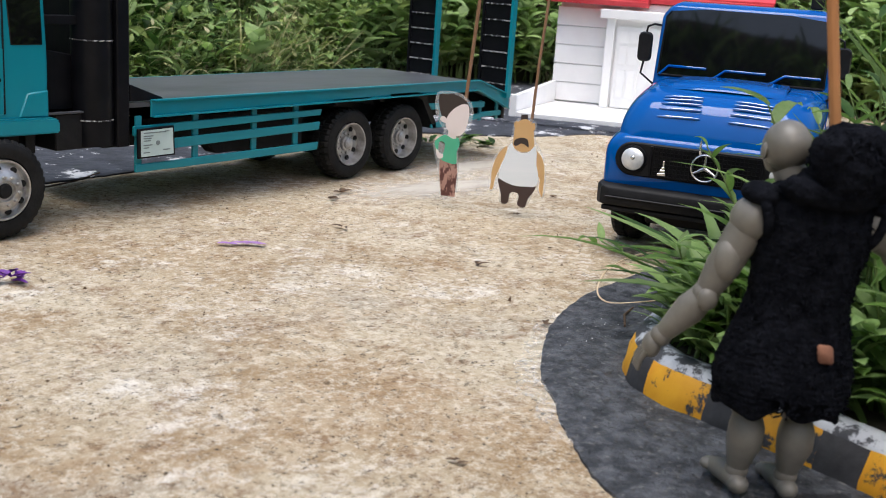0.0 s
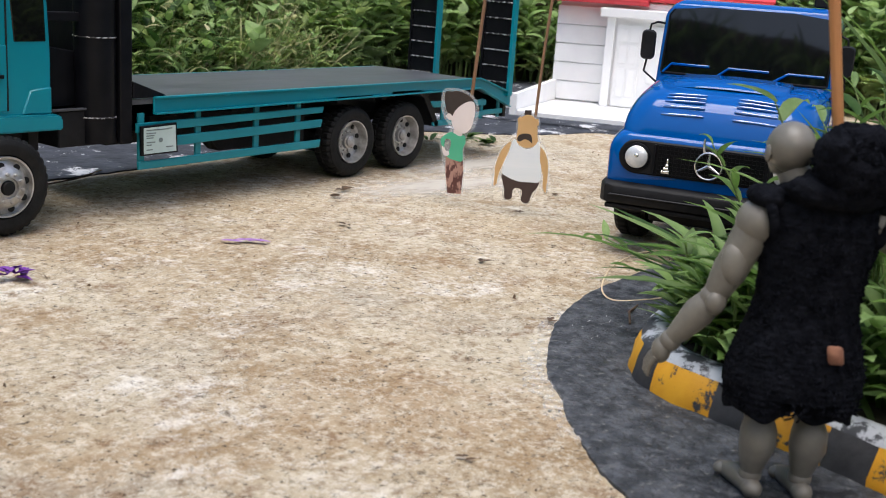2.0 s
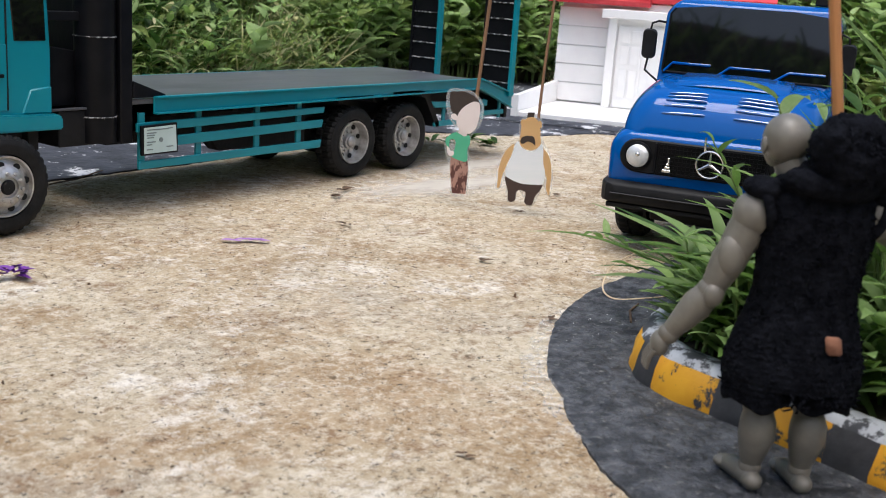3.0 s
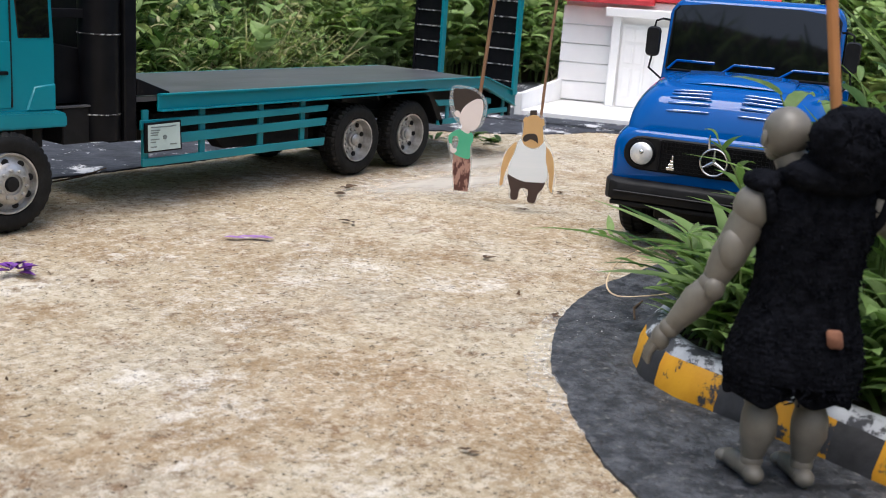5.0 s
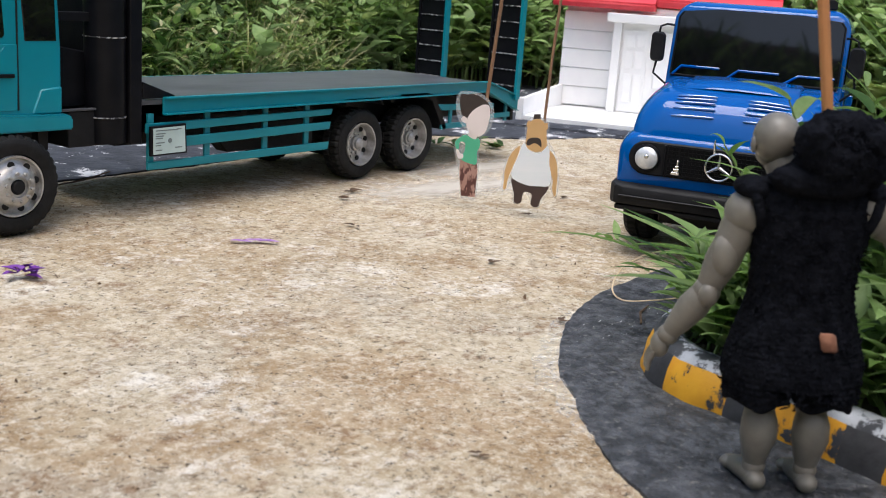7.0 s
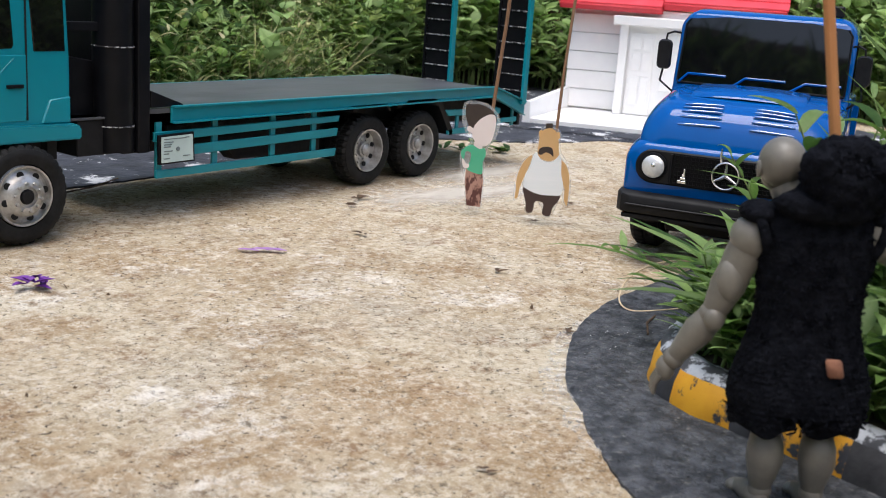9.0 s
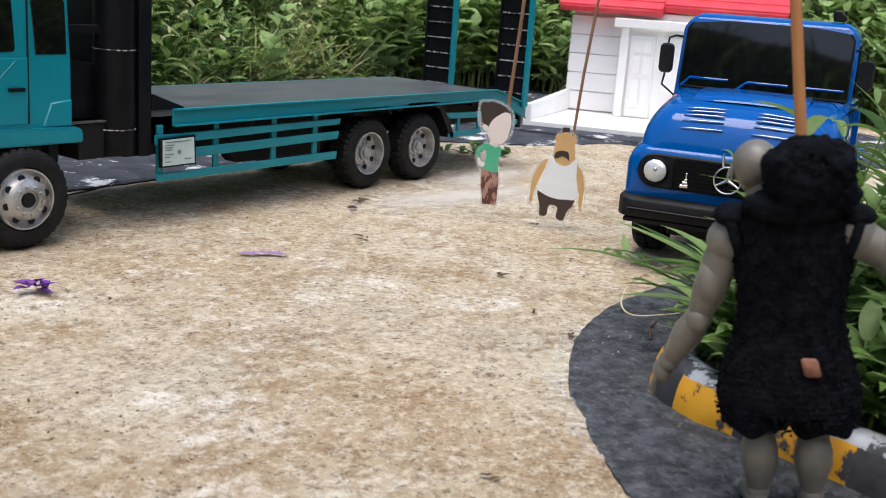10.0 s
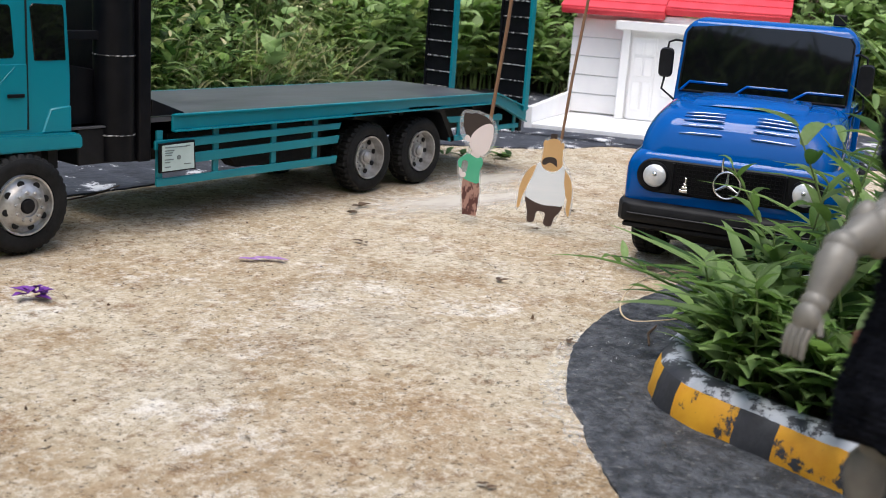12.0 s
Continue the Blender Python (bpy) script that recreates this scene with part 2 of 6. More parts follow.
def stain_mat():
    """Pale cement film that thins out towards its rim."""
    m = bpy.data.materials.new("pale_cement_film")
    m.use_nodes = True
    t = m.node_tree
    b = t.nodes["Principled BSDF"]
    b.inputs["Base Color"].default_value = (0.66, 0.62, 0.55, 1)
    b.inputs["Roughness"].default_value = 0.9
    co = t.nodes.new("ShaderNodeTexCoord")
    gr = t.nodes.new("ShaderNodeTexGradient")
    gr.gradient_type = "SPHERICAL"
    n = t.nodes.new("ShaderNodeTexNoise")
    n.inputs["Scale"].default_value, n.inputs["Detail"].default_value, n.inputs["Roughness"].default_value = 5.0, 12.0, 0.8
    t.links.new(co.outputs["Object"], gr.inputs[0])
    t.links.new(co.outputs["Object"], n.inputs["Vector"])
    ad = t.nodes.new("ShaderNodeMath")
    ad.operation = "MULTIPLY_ADD"
    ad.inputs[1].default_value = 0.55
    t.links.new(gr.outputs["Fac"], ad.inputs[0])
    t.links.new(n.outputs["Fac"], ad.inputs[2])
    r = t.nodes.new("ShaderNodeMapRange")
    r.inputs["From Min"].default_value, r.inputs["From Max"].default_value, r.inputs["To Max"].default_value = 0.62, 0.95, 0.6
    t.links.new(ad.outputs[0], r.inputs["Value"])
    tr = t.nodes.new("ShaderNodeBsdfTransparent")
    mx = t.nodes.new("ShaderNodeMixShader")
    t.links.new(r.outputs[0], mx.inputs[0])
    t.links.new(tr.outputs[0], mx.inputs[1])
    t.links.new(b.outputs[0], mx.inputs[2])
    t.links.new(mx.outputs[0], t.nodes["Material Output"].inputs[0])
    return m


M["stain"] = stain_mat()


def smear_mat():
    """Broken pale cement along the road's rim."""
    m = bpy.data.materials.new("pale_cement_smear")
    m.use_nodes = True
    t = m.node_tree
    b = t.nodes["Principled BSDF"]
    b.inputs["Base Color"].default_value = (0.70, 0.68, 0.64, 1)
    b.inputs["Roughness"].default_value = 0.9
    co = t.nodes.new("ShaderNodeTexCoord")
    n = t.nodes.new("ShaderNodeTexNoise")
    n.inputs["Scale"].default_value, n.inputs["Detail"].default_value, n.inputs["Roughness"].default_value = 120.0, 12.0, 0.8
    t.links.new(co.outputs["Object"], n.inputs["Vector"])
    r = t.nodes.new("ShaderNodeMapRange")
    r.inputs["From Min"].default_value, r.inputs["From Max"].default_value, r.inputs["To Max"].default_value = 0.46, 0.62, 0.55
    t.links.new(n.outputs["Fac"], r.inputs["Value"])
    tr = t.nodes.new("ShaderNodeBsdfTransparent")
    mx = t.nodes.new("ShaderNodeMixShader")
    t.links.new(r.outputs[0], mx.inputs[0])
    t.links.new(tr.outputs[0], mx.inputs[1])
    t.links.new(b.outputs[0], mx.inputs[2])
    t.links.new(mx.outputs[0], t.nodes["Material Output"].inputs[0])
    return m


M["smear"] = smear_mat()


# ---- builders ----
def mesh_of(bm, name, mats, smooth=None):
    me = bpy.data.meshes.new(name)
    bmesh.ops.recalc_face_normals(bm, faces=bm.faces)
    if smooth is not None:
        for f in bm.faces:
            f.smooth = True
        for e in bm.edges:
            if len(e.link_faces) == 2 and e.calc_face_angle(0) > radians(smooth):
                e.smooth = False
    bm.to_mesh(me)
    bm.free()
    for m in (mats if isinstance(mats, (list, tuple)) else [mats]):
        me.materials.append(M[m] if isinstance(m, str) else m)
    return me


def part(name, bm, material, parent, label="", smooth=35):
    ob = new(name, mesh_of(bm, name, material, smooth))
    ob.parent = parent
    if label:
        tagged(ob, label)
    return ob


def share(name, me, parent, m=None):
    ob = new(name, me)
    ob.parent = parent
    if m is not None:
        ob.matrix_basis = m
    return ob


def thing(name, label, category, group="", m=None, kind=""):
    ob = new(name)
    ob.empty_display_size = 0.02
    if m is not None:
        ob.matrix_basis = m
    return tagged(ob, label, category, group, kind)


def solo(name, bm, material, label, category="", group="", kind="", smooth=35):
    return tagged(new(name, mesh_of(bm, name, material, smooth)), label, category, group, kind)


def box(x0, x1, y0, y1, z0, z1, bevel=0.0008, bm=None, seg=1):
    own = bmesh.new()
    r = bmesh.ops.create_cube(own, size=1.0)
    for v in r["verts"]:
        v.co = Vector((x0 + (v.co.x + 0.5) * (x1 - x0), y0 + (v.co.y + 0.5) * (y1 - y0), z0 + (v.co.z + 0.5) * (z1 - z0)))
    if bevel:
        bmesh.ops.bevel(own, geom=own.edges[:], offset=bevel, segments=seg, affect="EDGES", clamp_overlap=True)
    return merge(own, bm)


def merge(own, bm, index=None):
    if index is not None:
        for f in own.faces:
            f.material_index = index
    if bm is None:
        return own
    me = bpy.data.meshes.new("tmp")
    own.to_mesh(me)
    own.free()
    bm.from_mesh(me)
    bpy.data.meshes.remove(me)
    return bm


def slab(pts, axis, a, b, bevel=0.0, bm=None, seg=1):
    """A polygon pushed along an axis; pts are the two other coordinates in order."""
    own = bmesh.new()

    def at(p, d):
        return {"x": (d, p[0], p[1]), "y": (p[0], d, p[1]), "z": (p[0], p[1], d)}[axis]

    lo = [own.verts.new(at(p, a)) for p in pts]
    hi = [own.verts.new(at(p, b)) for p in pts]
    own.faces.new(lo[::-1])
    own.faces.new(hi)
    n = len(pts)
    for i in range(n):
        own.faces.new((lo[i], lo[(i + 1) % n], hi[(i + 1) % n], hi[i]))
    bmesh.ops.recalc_face_normals(own, faces=own.faces)
    if bevel:
        bmesh.ops.bevel(own, geom=own.edges[:], offset=bevel, segments=seg, affect="EDGES", clamp_overlap=True)
    return merge(own, bm)


def tube(points, radii, seg=10, bm=None, caps=True):
    """A round tube through points, with one radius or one for each point."""
    own = bmesh.new()
    pts = [Vector(p) for p in points]
    if not isinstance(radii, (list, tuple)):
        radii = [radii] * len(pts)
    rings, side = [], None
    for i, p in enumerate(pts):
        d = (pts[min(i + 1, len(pts) - 1)] - pts[max(i - 1, 0)]).normalized()
        if side is None:
            side = d.orthogonal().normalized()
        side = (side - d * side.dot(d)).normalized()
        up = d.cross(side)
        rings.append([own.verts.new(p + radii[i] * (math.cos(a) * side + math.sin(a) * up)) for a in (k * math.tau / seg for k in range(seg))])
    for r0, r1 in zip(rings, rings[1:]):
        for k in range(seg):
            own.faces.new((r0[k], r0[(k + 1) % seg], r1[(k + 1) % seg], r1[k]))
    if caps:
        own.faces.new(rings[0][::-1])
        own.faces.new(rings[-1])
    return merge(own, bm)


def lathe(profile, seg=40, axis="y", centre=(0, 0, 0), bm=None, close=False):
    """Turns (radius, along) about an axis."""
    own = bmesh.new()
    c = Vector(centre)
    rings = []
    for r, h in profile:
        ring = []
        for k in range(seg):
            a = k * math.tau / seg
            p = {"y": (r * math.cos(a), h, r * math.sin(a)), "z": (r * math.cos(a), r * math.sin(a), h), "x": (h, r * math.cos(a), r * math.sin(a))}[axis]
            ring.append(own.verts.new(c + Vector(p)))
        rings.append(ring)
    pairs = list(zip(rings, rings[1:])) + ([(rings[-1], rings[0])] if close else [])
    for r0, r1 in pairs:
        for k in range(seg):
            own.faces.new((r0[k], r0[(k + 1) % seg], r1[(k + 1) % seg], r1[k]))
    if not close:
        own.faces.new(rings[0][::-1])
        own.faces.new(rings[-1])
    return merge(own, bm)


def ball(centre, radii, bm=None, seg=20, rings=12, turn=None):
    own = bmesh.new()
    bmesh.ops.create_uvsphere(own, u_segments=seg, v_segments=rings, radius=1.0)
    m = Matrix.Translation(centre) @ (turn or Matrix()) @ Matrix.Diagonal((*radii, 1))
    bmesh.ops.transform(own, matrix=m, verts=own.verts)
    return merge(own, bm)


def loft(sections, bm=None, caps=True):
    """Joins rings of equally many points."""
    own = bmesh.new()
    rings = [[own.verts.new(p) for p in s] for s in sections]
    n = len(rings[0])
    for r0, r1 in zip(rings, rings[1:]):
        for k in range(n):
            own.faces.new((r0[k], r0[(k + 1) % n], r1[(k + 1) % n], r1[k]))
    if caps:
        own.faces.new(rings[0][::-1])
        own.faces.new(rings[-1])
    return merge(own, bm)


# ---- ground ----
def sheet(name, outline, z, thick, material, label, category, jag=0.004, step=0.004, middle=(0.0, 0.0)):
    """A thin ragged-edged layer on the ground, fanned out from a point inside it."""
    pts = []
    n = len(outline)
    for i in range(n):
        a, b = Vector(outline[i]), Vector(outline[(i + 1) % n])
        k = max(1, int((b - a).length / step))
        for j in range(k):
            p = a + (b - a) * j / k
            w = 0.55 * noise.noise(Vector((p.x * 60, p.y * 60, 3.1))) + 0.8 * noise.noise(Vector((p.x * 160, p.y * 160, 7.7))) + 0.6 * noise.noise(Vector((p.x * 330, p.y * 330, 1.7)))
            pts.append((p.x + jag * w, p.y + jag * noise.noise(Vector((p.x * 70, p.y * 70, 9.3)))))
    bm = bmesh.new()
    lo = [bm.verts.new((x, y, z)) for x, y in pts]
    hi = [bm.verts.new((x, y, z + thick)) for x, y in pts]
    hub = bm.verts.new((*middle, z + thick))
    for i in range(len(pts)):
        bm.faces.new((hub, hi[i], hi[(i + 1) % len(pts)]))
        bm.faces.new((lo[i], lo[(i + 1) % len(pts)], hi[(i + 1) % len(pts)], hi[i]))
    return tagged(new(name, mesh_of(bm, name, material)), label, category, kind="structure")


def smooth_line(pts, per=8):
    """A smooth curve through plan points."""
    out = []
    P = [Vector(p) for p in pts]
    for i in range(len(P) - 1):
        a, b, c, d = P[max(i - 1, 0)], P[i], P[i + 1], P[min(i + 2, len(P) - 1)]
        for k in range(per):
            t = k / per
            out.append(0.5 * ((2 * b) + (c - a) * t + (2 * a - 5 * b + 4 * c - d) * t * t + (3 * b - a - 3 * c + d) * t ** 3))
    out.append(P[-1])
    return out


def build_ground():
    bm = bmesh.new()
    n = 140
    size = 1.5
    grid = {}
    for i in range(n + 1):
        for j in range(n + 1):
            x, y = -1.5 + 2 * size * i / n, -1.5 + 2 * size * j / n
            z = 0.0012 * noise.noise(Vector((x * 9, y * 9, 0))) - 0.0012
            edge = max(abs(x), abs(y))
            grid[i, j] = bm.verts.new((x, y, z if edge < 1.4 else -0.002))
    for i in range(n):
        for j in range(n):
            bm.faces.new((grid[i, j], grid[i + 1, j], grid[i + 1, j + 1], grid[i, j + 1]))
    rim = [e for e in bm.edges if e.is_boundary]
    ex = bmesh.ops.extrude_edge_only(bm, edges=rim)
    for v in ex["geom"]:
        if isinstance(v, bmesh.types.BMVert):
            v.co.x *= 300
            v.co.y *= 300
    solo("ground", bm, "concrete", "weathered tan concrete yard with pale blotches", "ground", kind="structure")

    ring = smooth_line([(0.10, -0.447), (-0.05, -0.438), (-0.172, -0.436), (-0.223, -0.440), (-0.300, -0.460), (-0.381, -0.502), (-0.42, -0.535), (-0.463, -0.572), (-0.505, -0.62), (-0.55, -0.70), (-0.58, -0.80), (-0.60, -1.0)])
    outline = [(p.x, p.y) for p in ring] + [(0.3, -1.0), (0.3, -0.46)]
    sheet("road", outline, -0.002, 0.0027, "asphalt", "dark grey painted road curving round the kerb", "road", jag=0.0016, step=0.0025, middle=(0.1, -0.9))
    rim = [p for p in ring if -0.47 < p.x < -0.26]
    wide = [0.004 + 0.013 * math.sin(math.pi * i / (len(rim) - 1)) for i in range(len(rim))]
    bm = bmesh.new()
    strip = []
    for i, p in enumerate(rim):
        d = (rim[min(i + 1, len(rim) - 1)] - rim[max(i - 1, 0)]).normalized()
        out = Vector((d.y, -d.x))
        w = wide[i] * (1 + 0.5 * noise.noise(Vector((p.x * 60, p.y * 60, 2.0))))
        strip.append([bm.verts.new((p.x + out.x * k * w, p.y + out.y * k * w, 0.0003)) for k in (-0.2, 0.5, 1.0)])
    for u, v in zip(strip, strip[1:]):
        for j in range(2):
            bm.faces.new((u[j], u[j + 1], v[j + 1], v[j]))
    solo("cement_smear", bm, "smear", "broken pale cement smear along the road edge", "stain", kind="structure")
    for x, y, rx, ry, turn in ((0.06, -0.095, 0.24, 0.075, -10), (0.2, -0.03, 0.2, 0.07, 0)):
        bm = bmesh.new()
        bm.faces.new([bm.verts.new((math.cos(a), math.sin(a), 0)) for a in (k * math.tau / 32 for k in range(32))])
        ob = solo("cement_stain", bm, "stain", "pale cement film on the concrete", "stain", kind="structure")
        ob.matrix_basis = pose(x, y, 0.0004 + 0.00002 * turn / 45, 0, 0, turn) @ Matrix.Diagonal((rx, ry, 1, 1))
    back = smooth_line([(-1.4, 0.19), (-0.6, 0.168), (-0.294, 0.166), (-0.157, 0.17), (0.009, 0.178), (0.2, 0.23), (0.36, 0.21), (0.469, 0.115), (0.56, 0.06), (0.66, 0.02), (0.75, -0.15), (0.9, -0.4), (1.2, -0.5)])
    outline = [(p.x, p.y) for p in back] + [(1.4, 0.0), (1.4, 1.2), (-1.4, 1.2)]
    sheet("road_behind", outline, -0.002, 0.0028, "road_back", "worn dark painted road with white flakes", "road", jag=0.004, middle=(0.3, 1.15))


build_ground()


# ---- kerbed bed with soil ----
KERB = smooth_line([(0.30, -0.560), (0.05, -0.535), (-0.12, -0.522), (-0.25, -0.520), (-0.325, -0.534), (-0.358, -0.553), (-0.378, -0.583), (-0.385, -0.615), (-0.393, -0.645), (-0.405, -0.69), (-0.425, -0.76), (-0.45, -0.86), (-0.47, -1.0)], per=10)


def build_kerb():
    k = thing("kerb", "curved little concrete kerb painted yellow and black with a whitish top", "kerb", kind="structure")
    length = [0.0]
    for a, b in zip(KERB, KERB[1:]):
        length.append(length[-1] + (b - a).length)

    def at(s):
        s = min(max(s, 0), length[-1] - 1e-6)
        i = max(j for j in range(len(length)) if length[j] <= s)
        i = min(i, len(KERB) - 2)
        f = (s - length[i]) / (length[i + 1] - length[i])
        p = KERB[i].lerp(KERB[i + 1], f)
        d = (KERB[i + 1] - KERB[i]).normalized()
        return p, Vector((d.y, -d.x))

    # one yellow block starts at the bend
    bend = min(range(len(KERB)), key=lambda i: (KERB[i] - Vector((-0.3705, -0.571))).length)
    s, idx = length[bend] % 0.073, 0
    while s < length[-1] - 0.01:
        yellow = idx % 2 == 0
        span = 0.046 if yellow else 0.027
        bm = bmesh.new()
        n = 10
        rows = []
        for i in range(n + 1):
            p, out = at(s + span * i / n)
            # out points away from the soil
            q = []
            for off, z in ((0.001, -0.003), (0.0008, 0.004), (-0.002, 0.013), (-0.005, 0.0215), (-0.009, 0.0255), (-0.018, 0.0270), (-0.024, 0.0255), (-0.028, 0.016), (-0.028, -0.003)):
                w = 0.0016 * noise.noise(Vector((p.x * 70, p.y * 70, z * 90))) + 0.0007 * noise.noise(Vector((p.x * 260, p.y * 260, z * 200)))
                q.append(bm.verts.new((p.x + out.x * (off + w), p.y + out.y * (off + w), z + w)))
            rows.append(q)
        for a, b in zip(rows, rows[1:]):
            for j in range(len(a) - 1):
                f = bm.faces.new((a[j], b[j], b[j + 1], a[j + 1]))
                f.material_index = 0 if j < 3 else 1
        bm.faces.new(rows[0])
        bm.faces.new(rows[-1][::-1])
        part("kerb_block", bm, ["yellow", "kerb_white"] if yellow else ["kerb_black", "kerb_white"], k, smooth=60)
        s += span
        idx += 1


build_kerb()


def build_soil():
    bm = bmesh.new()
    inner = []
    for a, b in zip(KERB, KERB[1:]):
        d = (b - a).normalized()
        out = Vector((d.y, -d.x))
        inner.append(a - out * 0.022)
    far = 0.35
    n = 14
    rows = []
    for p in inner:
        row = []
        for j in range(n + 1):
            q = Vector((p.x, p.y)).lerp(Vector((far, -0.85)), j / n)
            z = 0.018 + 0.012 * min(1, j / 4) + 0.010 * noise.noise(Vector((q.x * 25, q.y * 25, 0))) * min(1, j / 3) + 0.004 * noise.noise(Vector((q.x * 80, q.y * 80, 0)))
            row.append(bm.verts.new((q.x, q.y, z)))
        rows.append(row)
    for a, b in zip(rows, rows[1:]):
        for j in range(n):
            bm.faces.new((a[j], a[j + 1], b[j + 1], b[j]))
    solo("soil_bed", bm, "soil", "dark damp soil inside the kerb", "soil", kind="structure", smooth=60)


build_soil()


# ---- wheels ----
def tyre_mesh(R, w, tread=34):
    """A moulded tyre; shoulder and tread verts step in and out to make the blocks."""
    half = w / 2
    prof = [(R * 0.60, 0.004, 0), (R * 0.64, 0.0, 0), (R * 0.80, -0.0012, 0), (R * 0.87, -0.0008, 0), (R * 0.925, 0.0006, 0), (R * 0.93, 0.0014, 1), (R, 0.0042, 1), (R, half - 0.0016, 1), (R * 0.955, half - 0.0012, 3), (R * 0.955, half + 0.0012, 3), (R, half + 0.0016, 2), (R, w - 0.0042, 2), (R * 0.93, w - 0.0014, 2), (R * 0.925, w - 0.0006, 0), (R * 0.64, w, 0), (R * 0.60, w - 0.004, 0)]
    bm = bmesh.new()
    seg = tread * 4
    rings = []
    for r, h, kind in prof:
        ring = []
        for k in range(seg):
            a = k * math.tau / seg
            low = kind in (1, 2) and (k + (2 if kind == 2 else 0)) % 4 == 0
            q = r * (0.945 if low and r > R * 0.95 else 1)
            ring.append(bm.verts.new((q * math.cos(a), h, q * math.sin(a))))
        rings.append(ring)
    for r0, r1 in zip(rings, rings[1:] + rings[:1]):
        for k in range(seg):
            bm.faces.new((r0[k], r0[(k + 1) % seg], r1[(k + 1) % seg], r1[k]))
    return mesh_of(bm, "tyre", "rubber", 28)


def rim_mesh(R, deep):
    """A pressed steel disc; deep: dished inwards, else bulging out."""
    r = R * 0.61
    if deep:
        prof = [(r, 0.0), (r * 0.985, -0.0012), (r * 0.93, -0.001), (r * 0.90, 0.004), (r * 0.86, 0.010), (r * 0.70, 0.0115), (r * 0.60, 0.0105), (r * 0.36, 0.0095), (r * 0.33, 0.006), (r * 0.20, 0.005), (0.0006, 0.0048)]
    else:
        prof = [(r, 0.0), (r * 0.985, -0.0012), (r * 0.93, -0.001), (r * 0.88, 0.003), (r * 0.82, 0.003), (r * 0.68, -0.001), (r * 0.58, -0.004), (r * 0.34, -0.005), (r * 0.32, -0.003), (r * 0.22, -0.003), (0.0006, -0.006)]
    own = bmesh.new()
    own = lathe(prof, 48, "y")
    for f in [f for f in own.faces if len(f.verts) > 4]:
        own.faces.remove(f)
    return mesh_of(own, "rim", "rim", 50)


def small_cyl(r, y0, y1, x=0.0, z=0.0, seg=8, bm=None):
    return lathe([(r, y0), (r, y1)], seg, "y", (x, 0, z), bm)


def make_wheel(name, R, w, deep, parent, m, meshes={}):
    """Outer face towards -y in the wheel's own space."""
    key = (R, w, deep)
    if key not in meshes:
        r = R * 0.61
        meshes[key] = (tyre_mesh(R, w), rim_mesh(R, deep),
                       mesh_of(small_cyl(r * 0.115, 0, 0.0012, seg=14), "rim_hole", "hole", 30),
                       mesh_of(small_cyl(r * 0.06, 0, 0.0026, seg=6), "wheel_nut", "rim", 30),
                       mesh_of(lathe([(r * 0.25, 0.006), (r * 0.25, -0.0035), (r * 0.2, -0.0055), (0.0006, -0.006)] if not deep else [(r * 0.25, 0.010), (r * 0.25, 0.003), (r * 0.2, 0.002), (0.0006, 0.0016)], 20, "y"), "hub_cap", "black_matt" if not deep else "rim", 40))
    t, rm, hole, nut, hub = meshes[key]
    wheel = new(name)
    wheel.empty_display_size = 0.01
    wheel.parent = parent
    wheel.matrix_basis = m
    share("tyre", t, wheel)
    share("rim", rm, wheel)
    share("hub", hub, wheel)
    r = R * 0.61
    n = 8
    for k in range(n):
        a = (k + 0.5) * math.tau / n
        q = r * 0.72
        share("rim_hole", hole, wheel, Matrix.Translation((q * math.cos(a), 0.0092 if deep else -0.0008, q * math.sin(a))))
    for k in range(10):
        a = k * math.tau / 10
        q = r * 0.46
        share("wheel_nut", nut, wheel, Matrix.Translation((q * math.cos(a), 0.0075 if deep else -0.0072, q * math.sin(a))))
    return wheel


